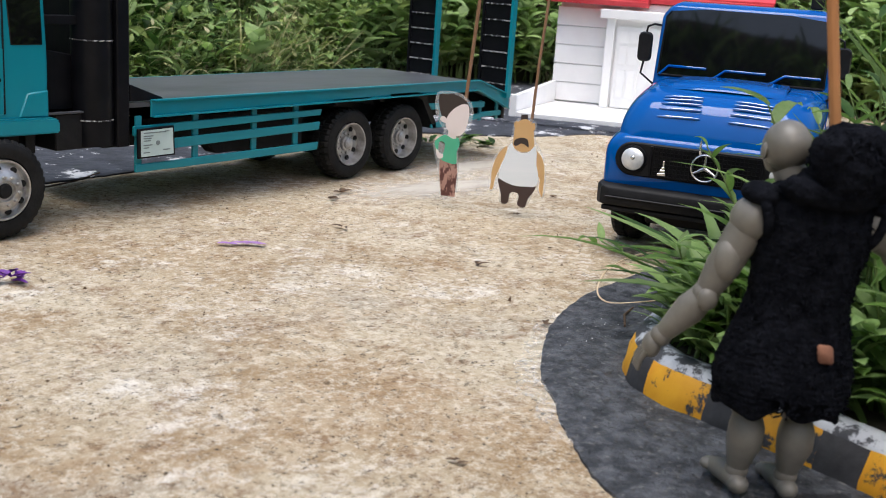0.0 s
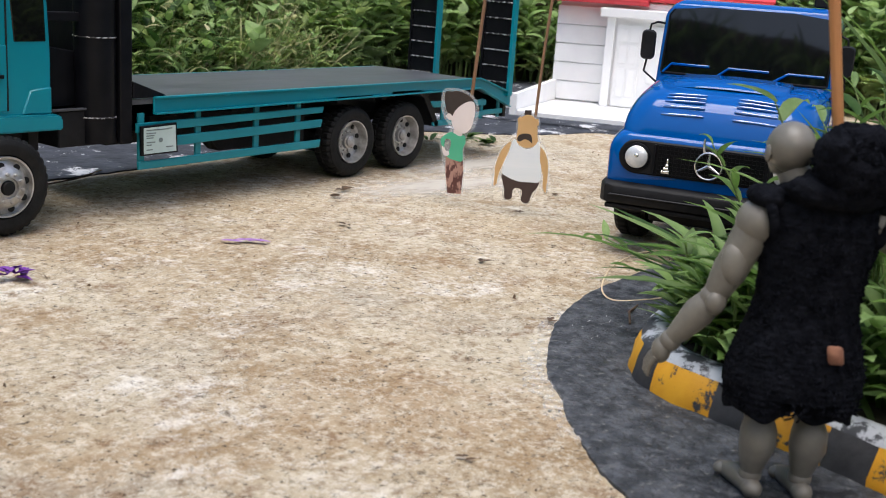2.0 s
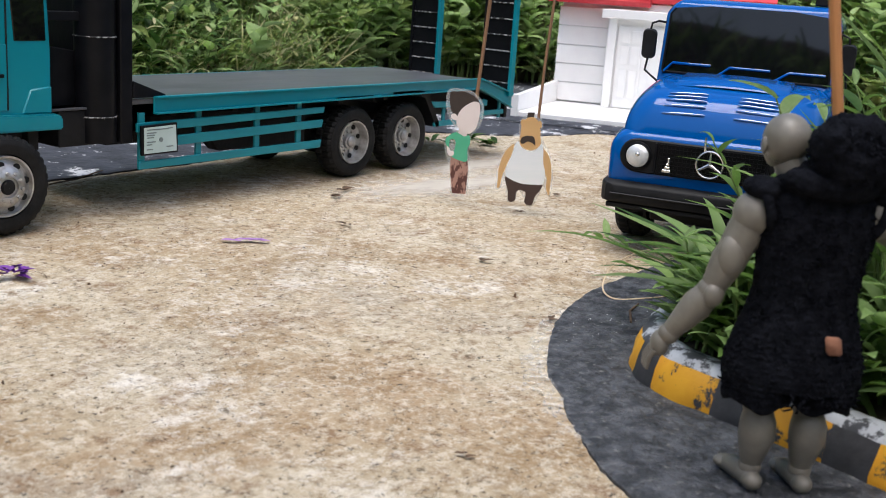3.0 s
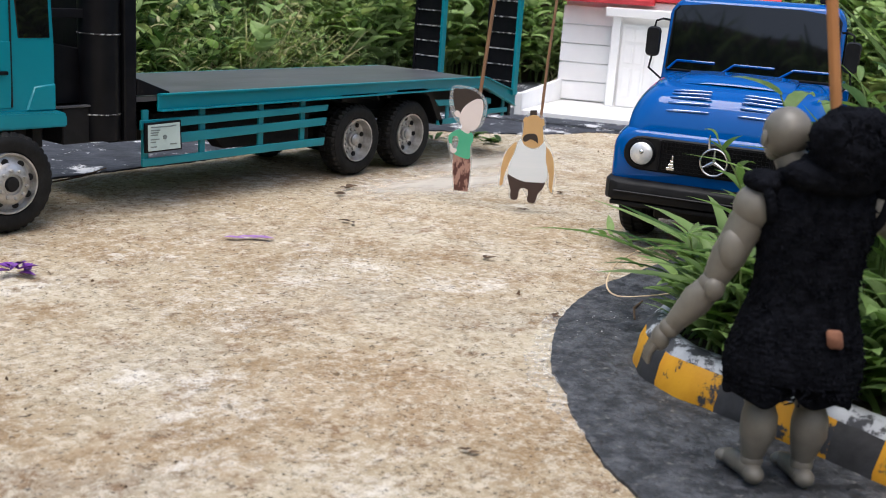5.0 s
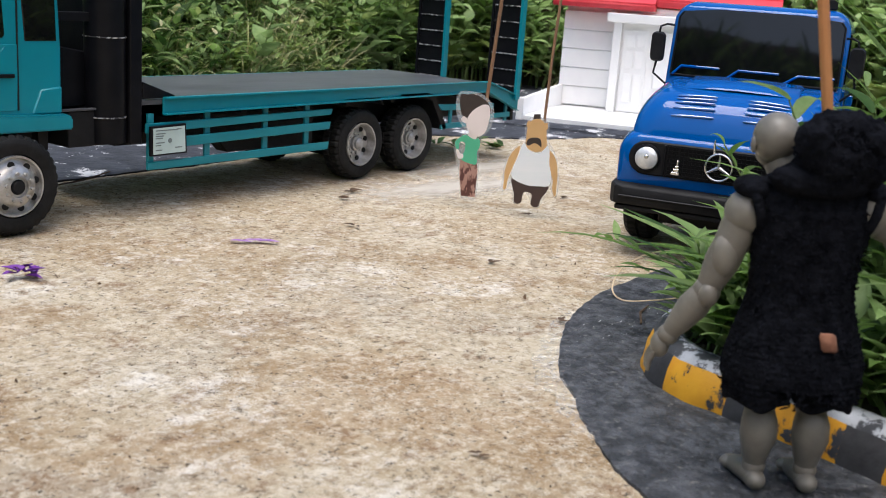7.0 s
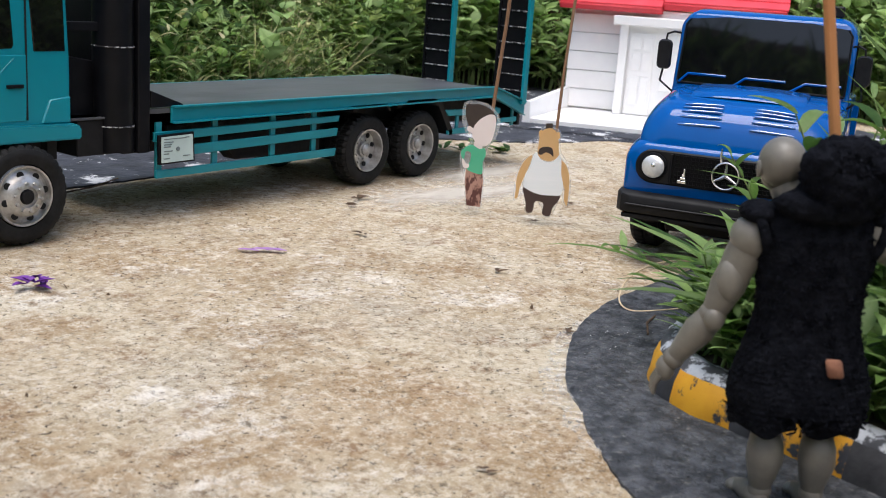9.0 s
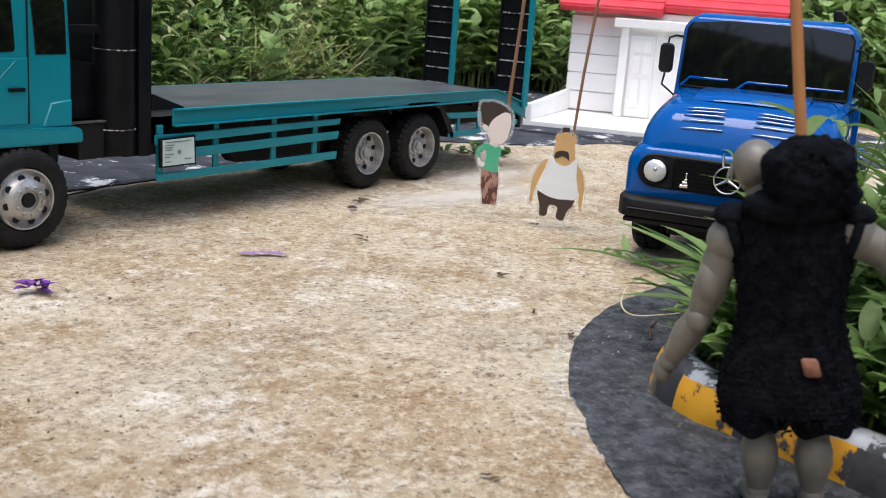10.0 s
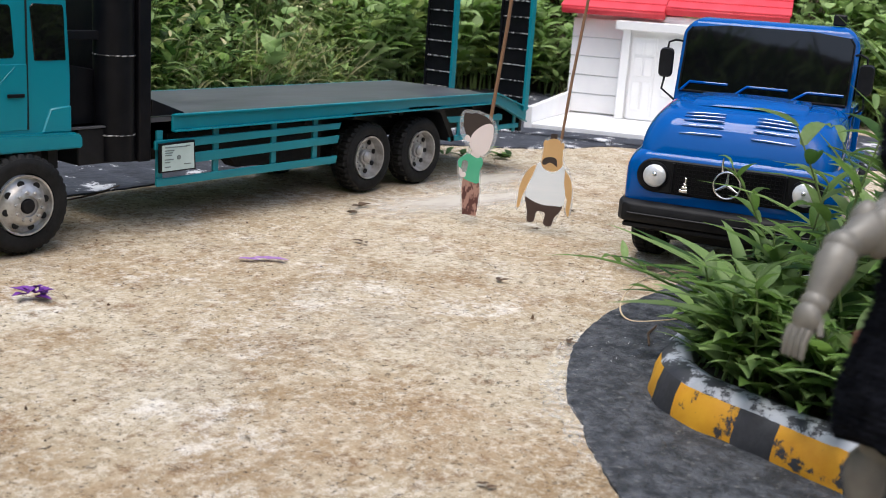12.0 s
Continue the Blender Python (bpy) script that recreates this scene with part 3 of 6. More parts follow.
# ---- flatbed truck ----
def build_flatbed():
    truck = thing("flatbed_truck", "teal model flatbed truck with dark deck and upright loading ramps", "toy truck")
    Y0, Y1 = -0.006, 0.172
    # deck
    part("deck", slab([(-0.316, 0.1015), (0.243, 0.1015), (0.243, 0.1065), (-0.316, 0.1065)], "y", Y0 + 0.003, Y1 - 0.003, 0.0004), "deck", truck, "dark grey worn sheet deck")
    part("deck_slope", slab([(0.2435, 0.1015), (0.318, 0.0785), (0.318, 0.0835), (0.2435, 0.1065)], "y", Y0 + 0.003, Y1 - 0.003, 0.0004), "deck", truck)
    for y, s in ((Y0, 1), (Y1, -1)):
        a, b = sorted((y, y + s * 0.0025))
        top = 0.1085 if s > 0 else 0.1055
        part("side_rail", slab([(-0.293, 0.092), (0.2425, 0.0945), (0.318, 0.066), (0.321, 0.066), (0.321, top - 0.0225), (0.244, top), (-0.293, top)], "y", a, b, 0.0004), "teal", truck, "teal channel along the deck edge")
        a, b = sorted((y - s * 0.0045, y))
        part("rail_lip", slab([(-0.293, 0.092), (0.2425, 0.0945), (0.318, 0.066), (0.318, 0.0675), (0.2425, 0.0962), (-0.293, 0.0937)], "y", a, b, 0.0003), "teal", truck)
        part("rail_lip", slab([(-0.293, top - 0.0013), (0.2425, top - 0.0013), (0.320, top - 0.0240), (0.320, top - 0.0225), (0.2425, top + 0.0005), (-0.293, top + 0.0005)], "y", a, b, 0.0003), "teal", truck)
    # side guards
    for y, s in ((Y0, 1), (Y1, -1)):
        a, b = sorted((y, y + s * 0.003))
        part("guard_slat", slab([(-0.313, 0.0755), (-0.060, 0.080), (-0.058, 0.0865), (-0.313, 0.0845)], "y", a, b, 0.0005), "teal_dull", truck)
        part("guard_slat", slab([(-0.300, 0.0595), (-0.062, 0.0640), (-0.060, 0.0725), (-0.300, 0.0695)], "y", a, b, 0.0005), "teal_dull", truck)
        part("guard_slat", slab([(-0.311, 0.0405), (-0.064, 0.0415), (-0.062, 0.0500), (-0.311, 0.0480)], "y", a, b, 0.0005), "teal_dull", truck)
        a, b = sorted((y + s * 0.0035, y + s * 0.0065))
        for x in (-0.305, -0.236, -0.157, -0.095):
            part("guard_post", box(x - 0.0035, x + 0.0035, a, b, 0.0415, 0.0935, 0.0004), "teal_dull", truck)
    # black floor frame under the deck
    for y in (0.035, 0.120):
        part("chassis_beam", box(-0.56, 0.315, y, y + 0.010, 0.0690, 0.0865, 0.0006), "black", truck)
    for x in (-0.27, -0.19, -0.11, -0.03, 0.05, 0.13, 0.2):
        part("cross_member", box(x, x + 0.008, 0.0, 0.166, 0.088, 0.101, 0.0004), "black", truck)
    part("underbody_box", slab([(-0.284, 0.064), (-0.214, 0.064), (-0.196, 0.046), (-0.07, 0.046), (-0.07, 0.088), (-0.284, 0.088)], "y", 0.012, 0.030, 0.001), "black_matt", truck)
    # unseen far-side box, added to block light coming from behind the truck
    part("underbody_box", slab([(-0.284, 0.050), (-0.07, 0.040), (-0.07, 0.088), (-0.284, 0.088)], "y", 0.136, 0.154, 0.001), "black_matt", truck)
    # added pan, no known truck part: keeps light off the ground below
    part("floor_pan", box(-0.31, 0.300, 0.046, 0.119, 0.056, 0.0875, 0.001), "black_matt", truck)
    # label board with plain bars
    board = part("label_board", slab([(-0.312, 0.0545), (-0.269, 0.0550), (-0.2705, 0.0835), (-0.3125, 0.0825)], "y", -0.0115, -0.0085, 0.0004), "black", truck, "white printed label board in a black frame")
    part("label_sheet", slab([(-0.3095, 0.0562), (-0.2715, 0.0566), (-0.2728, 0.0815), (-0.3098, 0.0806)], "y", -0.0122, -0.0116), "paper_white", board)
    bars = bmesh.new()
    for i, (u0, u1, z) in enumerate(((-0.307, -0.281, 0.0785), (-0.307, -0.296, 0.0755), (-0.307, -0.298, 0.0733), (-0.307, -0.299, 0.0711), (-0.307, -0.297, 0.0670), (-0.307, -0.301, 0.0645), (-0.284, -0.276, 0.0615), (-0.307, -0.300, 0.0600), (-0.282, -0.277, 0.0790))):
        box(u0, u1, -0.0126, -0.0122, z - 0.0005, z + 0.0005, 0, bars)
    lathe([(0.0022, -0.0128), (0.0022, -0.0122)], 16, "y", (-0.2905, 0, 0.0685), bars)
    part("label_print", bars, "ink", board)
    # wheel arches
    for y0, y1 in ((-0.006, 0.046), (0.120, 0.172)):
        part("mudguard", slab([(-0.040, 0.0935), (0.022, 0.0935), (0.028, 0.087), (0.031, 0.087), (0.024, 0.0965), (-0.040, 0.0965)], "y", y0, y1, 0.0004), "black", truck)
        part("mudguard", slab([(0.060, 0.0935), (0.112, 0.0935), (0.124, 0.088), (0.150, 0.050), (0.156, 0.050), (0.156, 0.056), (0.129, 0.0955), (0.113, 0.0985), (0.060, 0.0985)], "y", y0, y1, 0.0005), "black", truck)
    # frames behind the wheels
    for y, s in ((Y0, 1), (Y1, -1)):
        a, b = sorted((y, y + s * 0.003))
        part("rear_guard", slab([(0.146, 0.0745), (0.262, 0.0715), (0.262, 0.0790), (0.136, 0.0825)], "y", a, b, 0.0005), "teal_dull", truck)
        part("rear_guard", slab([(0.146, 0.0505), (0.196, 0.0505), (0.264, 0.0585), (0.303, 0.0585), (0.303, 0.0650), (0.262, 0.0650), (0.196, 0.0575), (0.146, 0.0575)], "y", a, b, 0.0005), "teal_dull", truck)
        for x in (0.170, 0.215, 0.258, 0.298):
            part("rear_post", box(x - 0.003, x + 0.003, min(a, b) + 0.0035, max(a, b) + 0.003, 0.053, 0.080, 0.0004), "teal_dull", truck)
    part("tail_beam", box(0.3135, 0.3205, 0.0, 0.166, 0.052, 0.079, 0.0006), "black", truck)
    # ramps standing at the tail
    for y0 in (-0.011, 0.117):
        ramp = part("loading_ramp", box(0.3085, 0.3145, y0 + 0.0045, y0 + 0.047, 0.086, 0.285, 0.0004), "black", truck, "upright black loading ramp with teal edges")
        part("ramp_edge", box(0.3065, 0.3165, y0, y0 + 0.004, 0.082, 0.288, 0.0004), "teal", ramp)
        part("ramp_edge", box(0.3065, 0.3165, y0 + 0.0475, y0 + 0.051, 0.082, 0.288, 0.0004), "black", ramp)
        for i in range(9):
            z = 0.099 + 0.0215 * i
            part("ramp_cleat", box(0.3065, 0.3084, y0 + 0.005, y0 + 0.0465, z, z + 0.0016, 0.0002), "worn_edge", ramp)
    # headboard, stack and black frame behind the cab
    part("headboard", box(-0.330, -0.3165, -0.0045, 0.1705, 0.066, 0.275, 0.001), "black", truck)
    part("gusset", slab([(-0.316, 0.1075), (-0.277, 0.1075), (-0.279, 0.110), (-0.316, 0.1235)], "y", Y0 + 0.0015, Y0 + 0.0065, 0.0006), "black", truck)
    part("gusset", slab([(-0.316, 0.1075), (-0.277, 0.1075), (-0.279, 0.110), (-0.316, 0.1235)], "y", Y1 - 0.0065, Y1 - 0.0015, 0.0006), "black", truck)
    stack = part("exhaust_pipe", tube([(-0.344, 0.013, 0.068), (-0.3445, 0.013, 0.16), (-0.345, 0.013, 0.28)], 0.0185, 28), "black", truck, "tall black pipe behind the cab")
    for z in (0.0915, 0.163, 0.235):
        bm = lathe([(0.0189, z - 0.0006), (0.0191, z), (0.0189, z + 0.0006)], 28, "z", (-0.3445, 0.013, 0))
        part("pipe_ring", bm, "worn_edge", stack)
    part("tank", slab([(-0.399, 0.100), (-0.352, 0.100), (-0.352, 0.148), (-0.399, 0.156)], "y", 0.02, 0.15, 0.0012), "black", truck)
    part("frame_bar", box(-0.400, -0.345, 0.010, 0.018, 0.176, 0.184, 0.0006), "black", truck)
    part("frame_bar", box(-0.400, -0.345, 0.148, 0.156, 0.176, 0.184, 0.0006), "black", truck)
    part("battery_box", box(-0.388, -0.335, 0.006, 0.05, 0.066, 0.0985, 0.001), "black_matt", truck)
    part("frame_plate", box(-0.398, -0.352, 0.004, 0.009, 0.0985, 0.1005, 0.0003), "deck", truck)
    # cab
    CY0, CY1 = -0.0075, 0.1735
    body = bmesh.new()
    prof = [(-0.575, 0.088), (-0.402, 0.088), (-0.4015, 0.150), (-0.4055, 0.228), (-0.412, 0.236), (-0.540, 0.236), (-0.552, 0.228), (-0.575, 0.150)]
    slab(prof, "y", CY0, CY1, 0.004, body, 3)
    part("cab_body", body, "teal", truck, "teal truck cab")
    for y, s in ((CY0, 1), (CY1, -1)):
        a, b = sorted((y - s * 0.0008, y + s * 0.0015))
        part("cab_window", slab([(-0.4375, 0.1605), (-0.4080, 0.1605), (-0.4095, 0.203), (-0.4110, 0.2065), (-0.4385, 0.2070), (-0.4410, 0.204)], "y", a, b, 0.0006), "glass_dark", truck, "dark cab window")
        part("cab_window", slab([(-0.520, 0.1600), (-0.4570, 0.1630), (-0.4555, 0.166), (-0.4580, 0.2030), (-0.4600, 0.2055), (-0.505, 0.2055)], "y", a, b, 0.0006), "glass_dark", truck, "dark cab window")
        a, b = sorted((y - s * 0.0010, y + s * 0.002))
        door = part("cab_door", slab([(-0.530, 0.1035), (-0.4455, 0.1035), (-0.4435, 0.158), (-0.530, 0.158)], "y", a, b, 0.0006), "teal", truck)
        a, b = sorted((y - s * 0.0034, y - s * 0.0008))
        part("door_handle", box(-0.4635, -0.4485, a, b, 0.1310, 0.1340, 0.0005), "black", door)
        a, b = sorted((y - s * 0.0014, y + s * 0.001))
        part("door_gap", box(-0.4452, -0.4442, a, b, 0.104, 0.212, 0), "hole", truck)
        a, b = sorted((y - s * 0.0055, y + s * 0.004))
        part("side_step", slab([(-0.5, 0.086), (-0.3955, 0.0855), (-0.3955, 0.0955), (-0.400, 0.099), (-0.5, 0.1015)], "y", a, b, 0.0014, None, 2), "teal", truck)
        a, b = sorted((y - s * 0.0013, y + s * 0.002))
        part("rear_bulge", slab([(-0.432, 0.1000), (-0.4035, 0.0995), (-0.4035, 0.1225), (-0.424, 0.1205)], "y", a, b, 0.0012), "teal", truck)
        part("door_crease", slab([(-0.485, 0.128), (-0.4565, 0.1560), (-0.4555, 0.1550), (-0.484, 0.127)], "y", a, b, 0.0004), "teal", truck)
    part("windscreen", slab([(0.004, 0.158), (0.162, 0.158), (0.158, 0.222), (0.008, 0.222)], "x", -0.5715, -0.5690, 0.0006), "glass_dark", truck)
    part("front_bumper", box(-0.585, -0.570, CY0, CY1, 0.050, 0.086, 0.003), "black", truck)
    part("front_wing", slab([(-0.575, 0.062), (-0.507, 0.062), (-0.500, 0.0875), (-0.575, 0.0875)], "y", CY0, CY1, 0.002), "teal", truck)
    part("axle", tube([(-0.455, 0.0, 0.0415), (-0.455, 0.166, 0.0415)], 0.006, 10), "black_matt", truck)
    part("bracket", box(-0.418, -0.408, 0.006, 0.016, 0.066, 0.088, 0.0005), "black_matt", truck)
    for x in (0.0, 0.0985):
        part("axle", tube([(x, 0.01, 0.0415), (x, 0.156, 0.0415)], 0.007, 10), "black_matt", truck)
        part("differential", ball((x, 0.083, 0.0415), (0.017, 0.02, 0.017)), "black_matt", truck)
        make_wheel("wheel", 0.0415, 0.027, True, truck, pose(x, 0.0, 0.0415, 0, 8 + 200 * x, 0))
        make_wheel("wheel", 0.0415, 0.027, True, truck, pose(x, 0.166, 0.0415, 0, 20, 180))
    make_wheel("front_wheel", 0.0425, 0.028, False, truck, pose(-0.455, -0.018, 0.0425, 0, 10, 0))
    make_wheel("front_wheel", 0.0425, 0.028, False, truck, pose(-0.455, 0.184, 0.0425, 0, 30, 180))
    return truck


build_flatbed()


# ---- blue truck ----
BLUE = pose(-0.0512, -0.4596, 0, 0, 0, 12.8) @ Matrix.Scale(0.985, 4)


def rounded(u, half, z0, z1, r_top, r_bot=0.004, crown=0.0, n=7):
    """A cross-section at u: a box with rounded corners and a crowned top, as a ring."""
    pts = []
    for cx, cz, r, a0 in ((half - r_bot, z0 + r_bot, r_bot, -90), (half - r_top, z1 - r_top, r_top, 0), (-half + r_top, z1 - r_top, r_top, 90), (-half + r_bot, z0 + r_bot, r_bot, 180)):
        for k in range(n):
            a = radians(a0 + 90 * k / (n - 1))
            v, z = cx + r * math.cos(a), cz + r * math.sin(a)
            if a0 in (0, 90):
                z += crown * (1 - (v / half) ** 2)
            pts.append((u, v, z))
    return pts


def build_blue():
    truck = thing("blue_truck", "glossy blue round-nosed model truck with black windscreen, parked behind weeds", "toy truck", m=BLUE)
    # lower nose and wings
    body = loft([rounded(-0.002, 0.088, 0.066, 0.108, 0.012, 0.006), rounded(0.000, 0.0915, 0.064, 0.1115, 0.016, 0.006), rounded(0.006, 0.0945, 0.063, 0.1145, 0.020, 0.006), rounded(0.020, 0.0970, 0.063, 0.1175, 0.022), rounded(0.05, 0.0985, 0.068, 0.1185, 0.022), rounded(0.12, 0.0985, 0.070, 0.120, 0.020), rounded(0.15, 0.098, 0.070, 0.120, 0.020)])
    part("nose", body, "blue", truck, "glossy blue nose and wings", smooth=60)
    # bonnet: a full round front that rises to the screen
    HOOD = ((0.0020, 0.074, 0.1100, 0.008, 0.001), (0.0035, 0.0785, 0.1180, 0.016, 0.002), (0.0065, 0.0820, 0.1265, 0.022, 0.003), (0.0110, 0.0845, 0.1345, 0.026, 0.004), (0.0180, 0.0865, 0.1415, 0.029, 0.005), (0.0280, 0.0880, 0.1465, 0.030, 0.006), (0.042, 0.0890, 0.1500, 0.029, 0.006), (0.060, 0.0890, 0.1530, 0.027, 0.006), (0.085, 0.0880, 0.1560, 0.024, 0.006), (0.108, 0.0865, 0.1580, 0.020, 0.005), (0.130, 0.0850, 0.1585, 0.018, 0.004))
    hood = loft([rounded(u, half, 0.098, z, r, crown=c, n=10) for u, half, z, r, c in HOOD])
    bonnet = part("bonnet", hood, "blue", truck, smooth=70)

    def skin(u, v):
        """Height of the bonnet's skin."""
        us = [h[0] for h in HOOD]
        half, z, c = (float(np.interp(u, us, [h[k] for h in HOOD])) for k in (1, 2, 4))
        return z + c * (1 - (v / half) ** 2)

    # louvres take the lighter blue that stands in for sky reflections
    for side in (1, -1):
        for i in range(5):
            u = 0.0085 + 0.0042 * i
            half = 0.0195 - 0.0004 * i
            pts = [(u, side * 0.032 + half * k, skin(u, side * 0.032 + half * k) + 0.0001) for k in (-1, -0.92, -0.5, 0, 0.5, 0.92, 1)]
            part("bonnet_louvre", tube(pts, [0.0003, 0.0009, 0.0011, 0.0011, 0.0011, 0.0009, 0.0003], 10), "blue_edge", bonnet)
    # low raised field before the screen
    scoop = [[(u, v, skin(u, v) + h) for v in (-0.052, -0.050, -0.025, 0, 0.025, 0.050, 0.052)] for u, h in ((0.050, -0.001), (0.053, 0.0016), (0.075, 0.0024), (0.098, 0.0030), (0.102, -0.001))]
    bm = bmesh.new()
    grid = [[bm.verts.new((x, y, z - (0.0025 if abs(y) > 0.051 else 0))) for x, y, z in row] for row in scoop]
    for a, b in zip(grid, grid[1:]):
        for j in range(len(a) - 1):
            bm.faces.new((a[j], a[j + 1], b[j + 1], b[j]))
    part("bonnet_scoop", bm, "blue", bonnet, smooth=60)
    # grille panel with lamps
    pts = []
    for cx, a0 in ((0.0675, -90), (-0.0675, 90)):
        for k in range(9):
            a = radians(a0 + 180 * k / 8)
            pts.append((cx + 0.0155 * math.cos(a), 0.0925 + 0.0155 * math.sin(a)))
    panel = part("grille_panel", slab(pts, "x", -0.0045, 0.004, 0.0012), "black_matt", truck, "black grille panel with rounded ends")
    mesh = bmesh.new()
    for i in range(8):
        z = 0.0798 + 0.0036 * i
        box(-0.0062, -0.0046, -0.047, 0.047, z - 0.0004, z + 0.0004, 0, mesh)
    for i in range(27):
        v = -0.047 + 0.003615 * i
        box(-0.0060, -0.0047, v - 0.0004, v + 0.0004, 0.0790, 0.1058, 0, mesh)
    part("grille_mesh", mesh, "black", panel)
    for side in (1, -1):
        part("grille_divider", box(-0.0068, -0.0044, side * 0.0495 - 0.0012, side * 0.0495 + 0.0012, 0.0785, 0.1062, 0.0004), "black", panel)
        part("headlight_ring", lathe([(0.0128, -0.0045), (0.0128, -0.0065), (0.0112, -0.0072), (0.0106, -0.006)], 28, "x", (0, side * 0.0658, 0.0926)), "black", panel)
        part("headlight", lathe([(0.0106, -0.0050), (0.0103, -0.0072), (0.008, -0.0092), (0.004, -0.0102), (0.0004, -0.0105)], 28, "x", (0, side * 0.0658, 0.0926)), "lamp", panel, "round clear headlight")
        part("lamp_bulb", ball((-0.0102, side * 0.0650, 0.0945), (0.0016, 0.0022, 0.0020), seg=10, rings=6), "chrome", panel)
    ring = bmesh.new()
    pr = [(0.0118 + 0.0010 * math.cos(a), -0.0085 + 0.0010 * math.sin(a)) for a in (k * math.tau / 8 for k in range(8))]
    lathe(pr, 36, "x", (0, 0, 0.0925), ring, close=True)
    for turn in (90, 210, 330):
        c, d = math.cos(radians(turn)), math.sin(radians(turn))
        tube([(-0.0087, 0, 0.0925), (-0.0085, 0.0115 * c, 0.0925 + 0.0115 * d)], [0.0019, 0.0008], 6, ring)
    part("nose_ring", ring, "chrome", panel, "round bright metal nose ornament")
    part("nose_pin", tube([(-0.0065, 0.0055, 0.1040), (-0.0075, 0.0062, 0.1120), (-0.0072, 0.0060, 0.1165)], [0.0014, 0.0011, 0.0007], 7), "chrome", panel)
    badge = bmesh.new()
    for v0, v1, z0, z1 in ((0.0345, 0.0420, 0.0805, 0.0832), (0.0352, 0.0400, 0.0836, 0.0862), (0.0356, 0.0385, 0.0866, 0.0890), (0.0360, 0.0376, 0.0893, 0.0940)):
        box(-0.0078, -0.0064, v0, v1, z0, z1, 0.0003, badge)
    part("grille_badge", badge, "chrome", panel)
    # bumper
    part("bumper", loft([rounded(-0.014, 0.084, 0.0510, 0.0640, 0.003, 0.003), rounded(-0.012, 0.091, 0.0490, 0.0660, 0.003, 0.003), rounded(-0.003, 0.0965, 0.0480, 0.0680, 0.003, 0.003), rounded(0.020, 0.0985, 0.0480, 0.0685, 0.003, 0.003), rounded(0.046, 0.0985, 0.0500, 0.0685, 0.003, 0.003)]), "black_matt", truck, "black front bumper", smooth=35)
    part("bumper_strip", box(-0.0160, -0.0135, -0.086, 0.086, 0.0560, 0.0578, 0.0006), "black", truck)
    part("bumper_ledge", box(-0.0100, 0.030, -0.090, 0.090, 0.0432, 0.0478, 0.001), "black_matt", truck)
    part("underbody", box(0.02, 0.20, -0.055, 0.055, 0.030, 0.072, 0.002), "black_matt", truck)
    # cab
    cab = loft([rounded(0.1140, 0.0835, 0.070, 0.1580, 0.012, crown=0.002), rounded(0.1180, 0.0840, 0.070, 0.1620, 0.012, crown=0.002), rounded(0.1300, 0.0835, 0.070, 0.2265, 0.012, crown=0.004), rounded(0.1345, 0.0830, 0.070, 0.2300, 0.014, crown=0.005), rounded(0.1460, 0.0825, 0.070, 0.2320, 0.016, crown=0.006), rounded(0.2100, 0.0815, 0.070, 0.2310, 0.018, crown=0.006), rounded(0.2200, 0.080, 0.070, 0.2265, 0.018, crown=0.005)])
    part("cab_body", cab, "blue", truck, "glossy blue cab", smooth=45)
    w = bmesh.new()
    tilt = []
    for lift in (0.0012, -0.002):
        row = []
        for v, z in ((-0.0785, 0.1625), (0.0785, 0.1625), (0.0800, 0.166), (0.0785, 0.2185), (0.0745, 0.2240), (0.04, 0.2275), (-0.04, 0.2275), (-0.0745, 0.2240), (-0.0785, 0.2185), (-0.0800, 0.166)):
            u = 0.1180 + (z - 0.162) * 0.186
            row.append((u - lift * 0.98 - 0.0006, v, z + lift * 0.186))
        tilt.append(row)
    loft(tilt, w)
    screen = part("windscreen", w, "glass_dark", truck, "black tinted windscreen", smooth=30)
    seal = bmesh.new()
    tube([(0.1162, -0.079, 0.1618), (0.1162, 0.079, 0.1618)], 0.0013, 8, seal)
    for s in (-1, 1):
        tube([(0.1162, s * 0.0795, 0.1625), (0.1265, s * 0.0785, 0.2185), (0.1276, s * 0.0745, 0.2240)], 0.0010, 6, seal)
    part("screen_seal", seal, "black", screen)
    for v0, v1, v2 in ((0.077, 0.069, 0.032), (0.024, 0.013, -0.025), (-0.030, -0.043, -0.076)):
        bm = tube([(0.1120, v0, 0.1625), (0.1138, v1, 0.1712), (0.1150, v2, 0.1712)], 0.0013, 6)
        part("wiper", bm, "blue", screen, "blue wiper arm")
    for side in (1, -1):
        lo, hi = sorted((side * 0.0800, side * 0.0848))
        part("cab_door", box(0.142, 0.208, lo, hi, 0.075, 0.160, 0.001), "blue", truck)
        part("side_window", box(0.146, 0.204, min(side * 0.078, side * 0.0840), max(side * 0.078, side * 0.0840), 0.165, 0.214, 0.001), "glass_dark", truck)
        mirror = part("mirror", loft([rounded(-0.004, 0.0062, -0.013, 0.013, 0.004, 0.004), rounded(0.0, 0.0072, -0.0145, 0.0145, 0.005, 0.005), rounded(0.004, 0.0057, -0.013, 0.013, 0.004, 0.004)]), "black_matt", truck, "black wing mirror", smooth=50)
        mirror.matrix_basis = pose(0.110, side * 0.0935, 0.188, 0, 0, 0)
        part("mirror_arm", tube([(0.010, -side * 0.012, 0.0215), (0.002, -side * 0.007, 0.0225), (0.0, -side * 0.001, 0.020), (0.0, 0, 0.013)], 0.0011, 6), "black_matt", mirror)
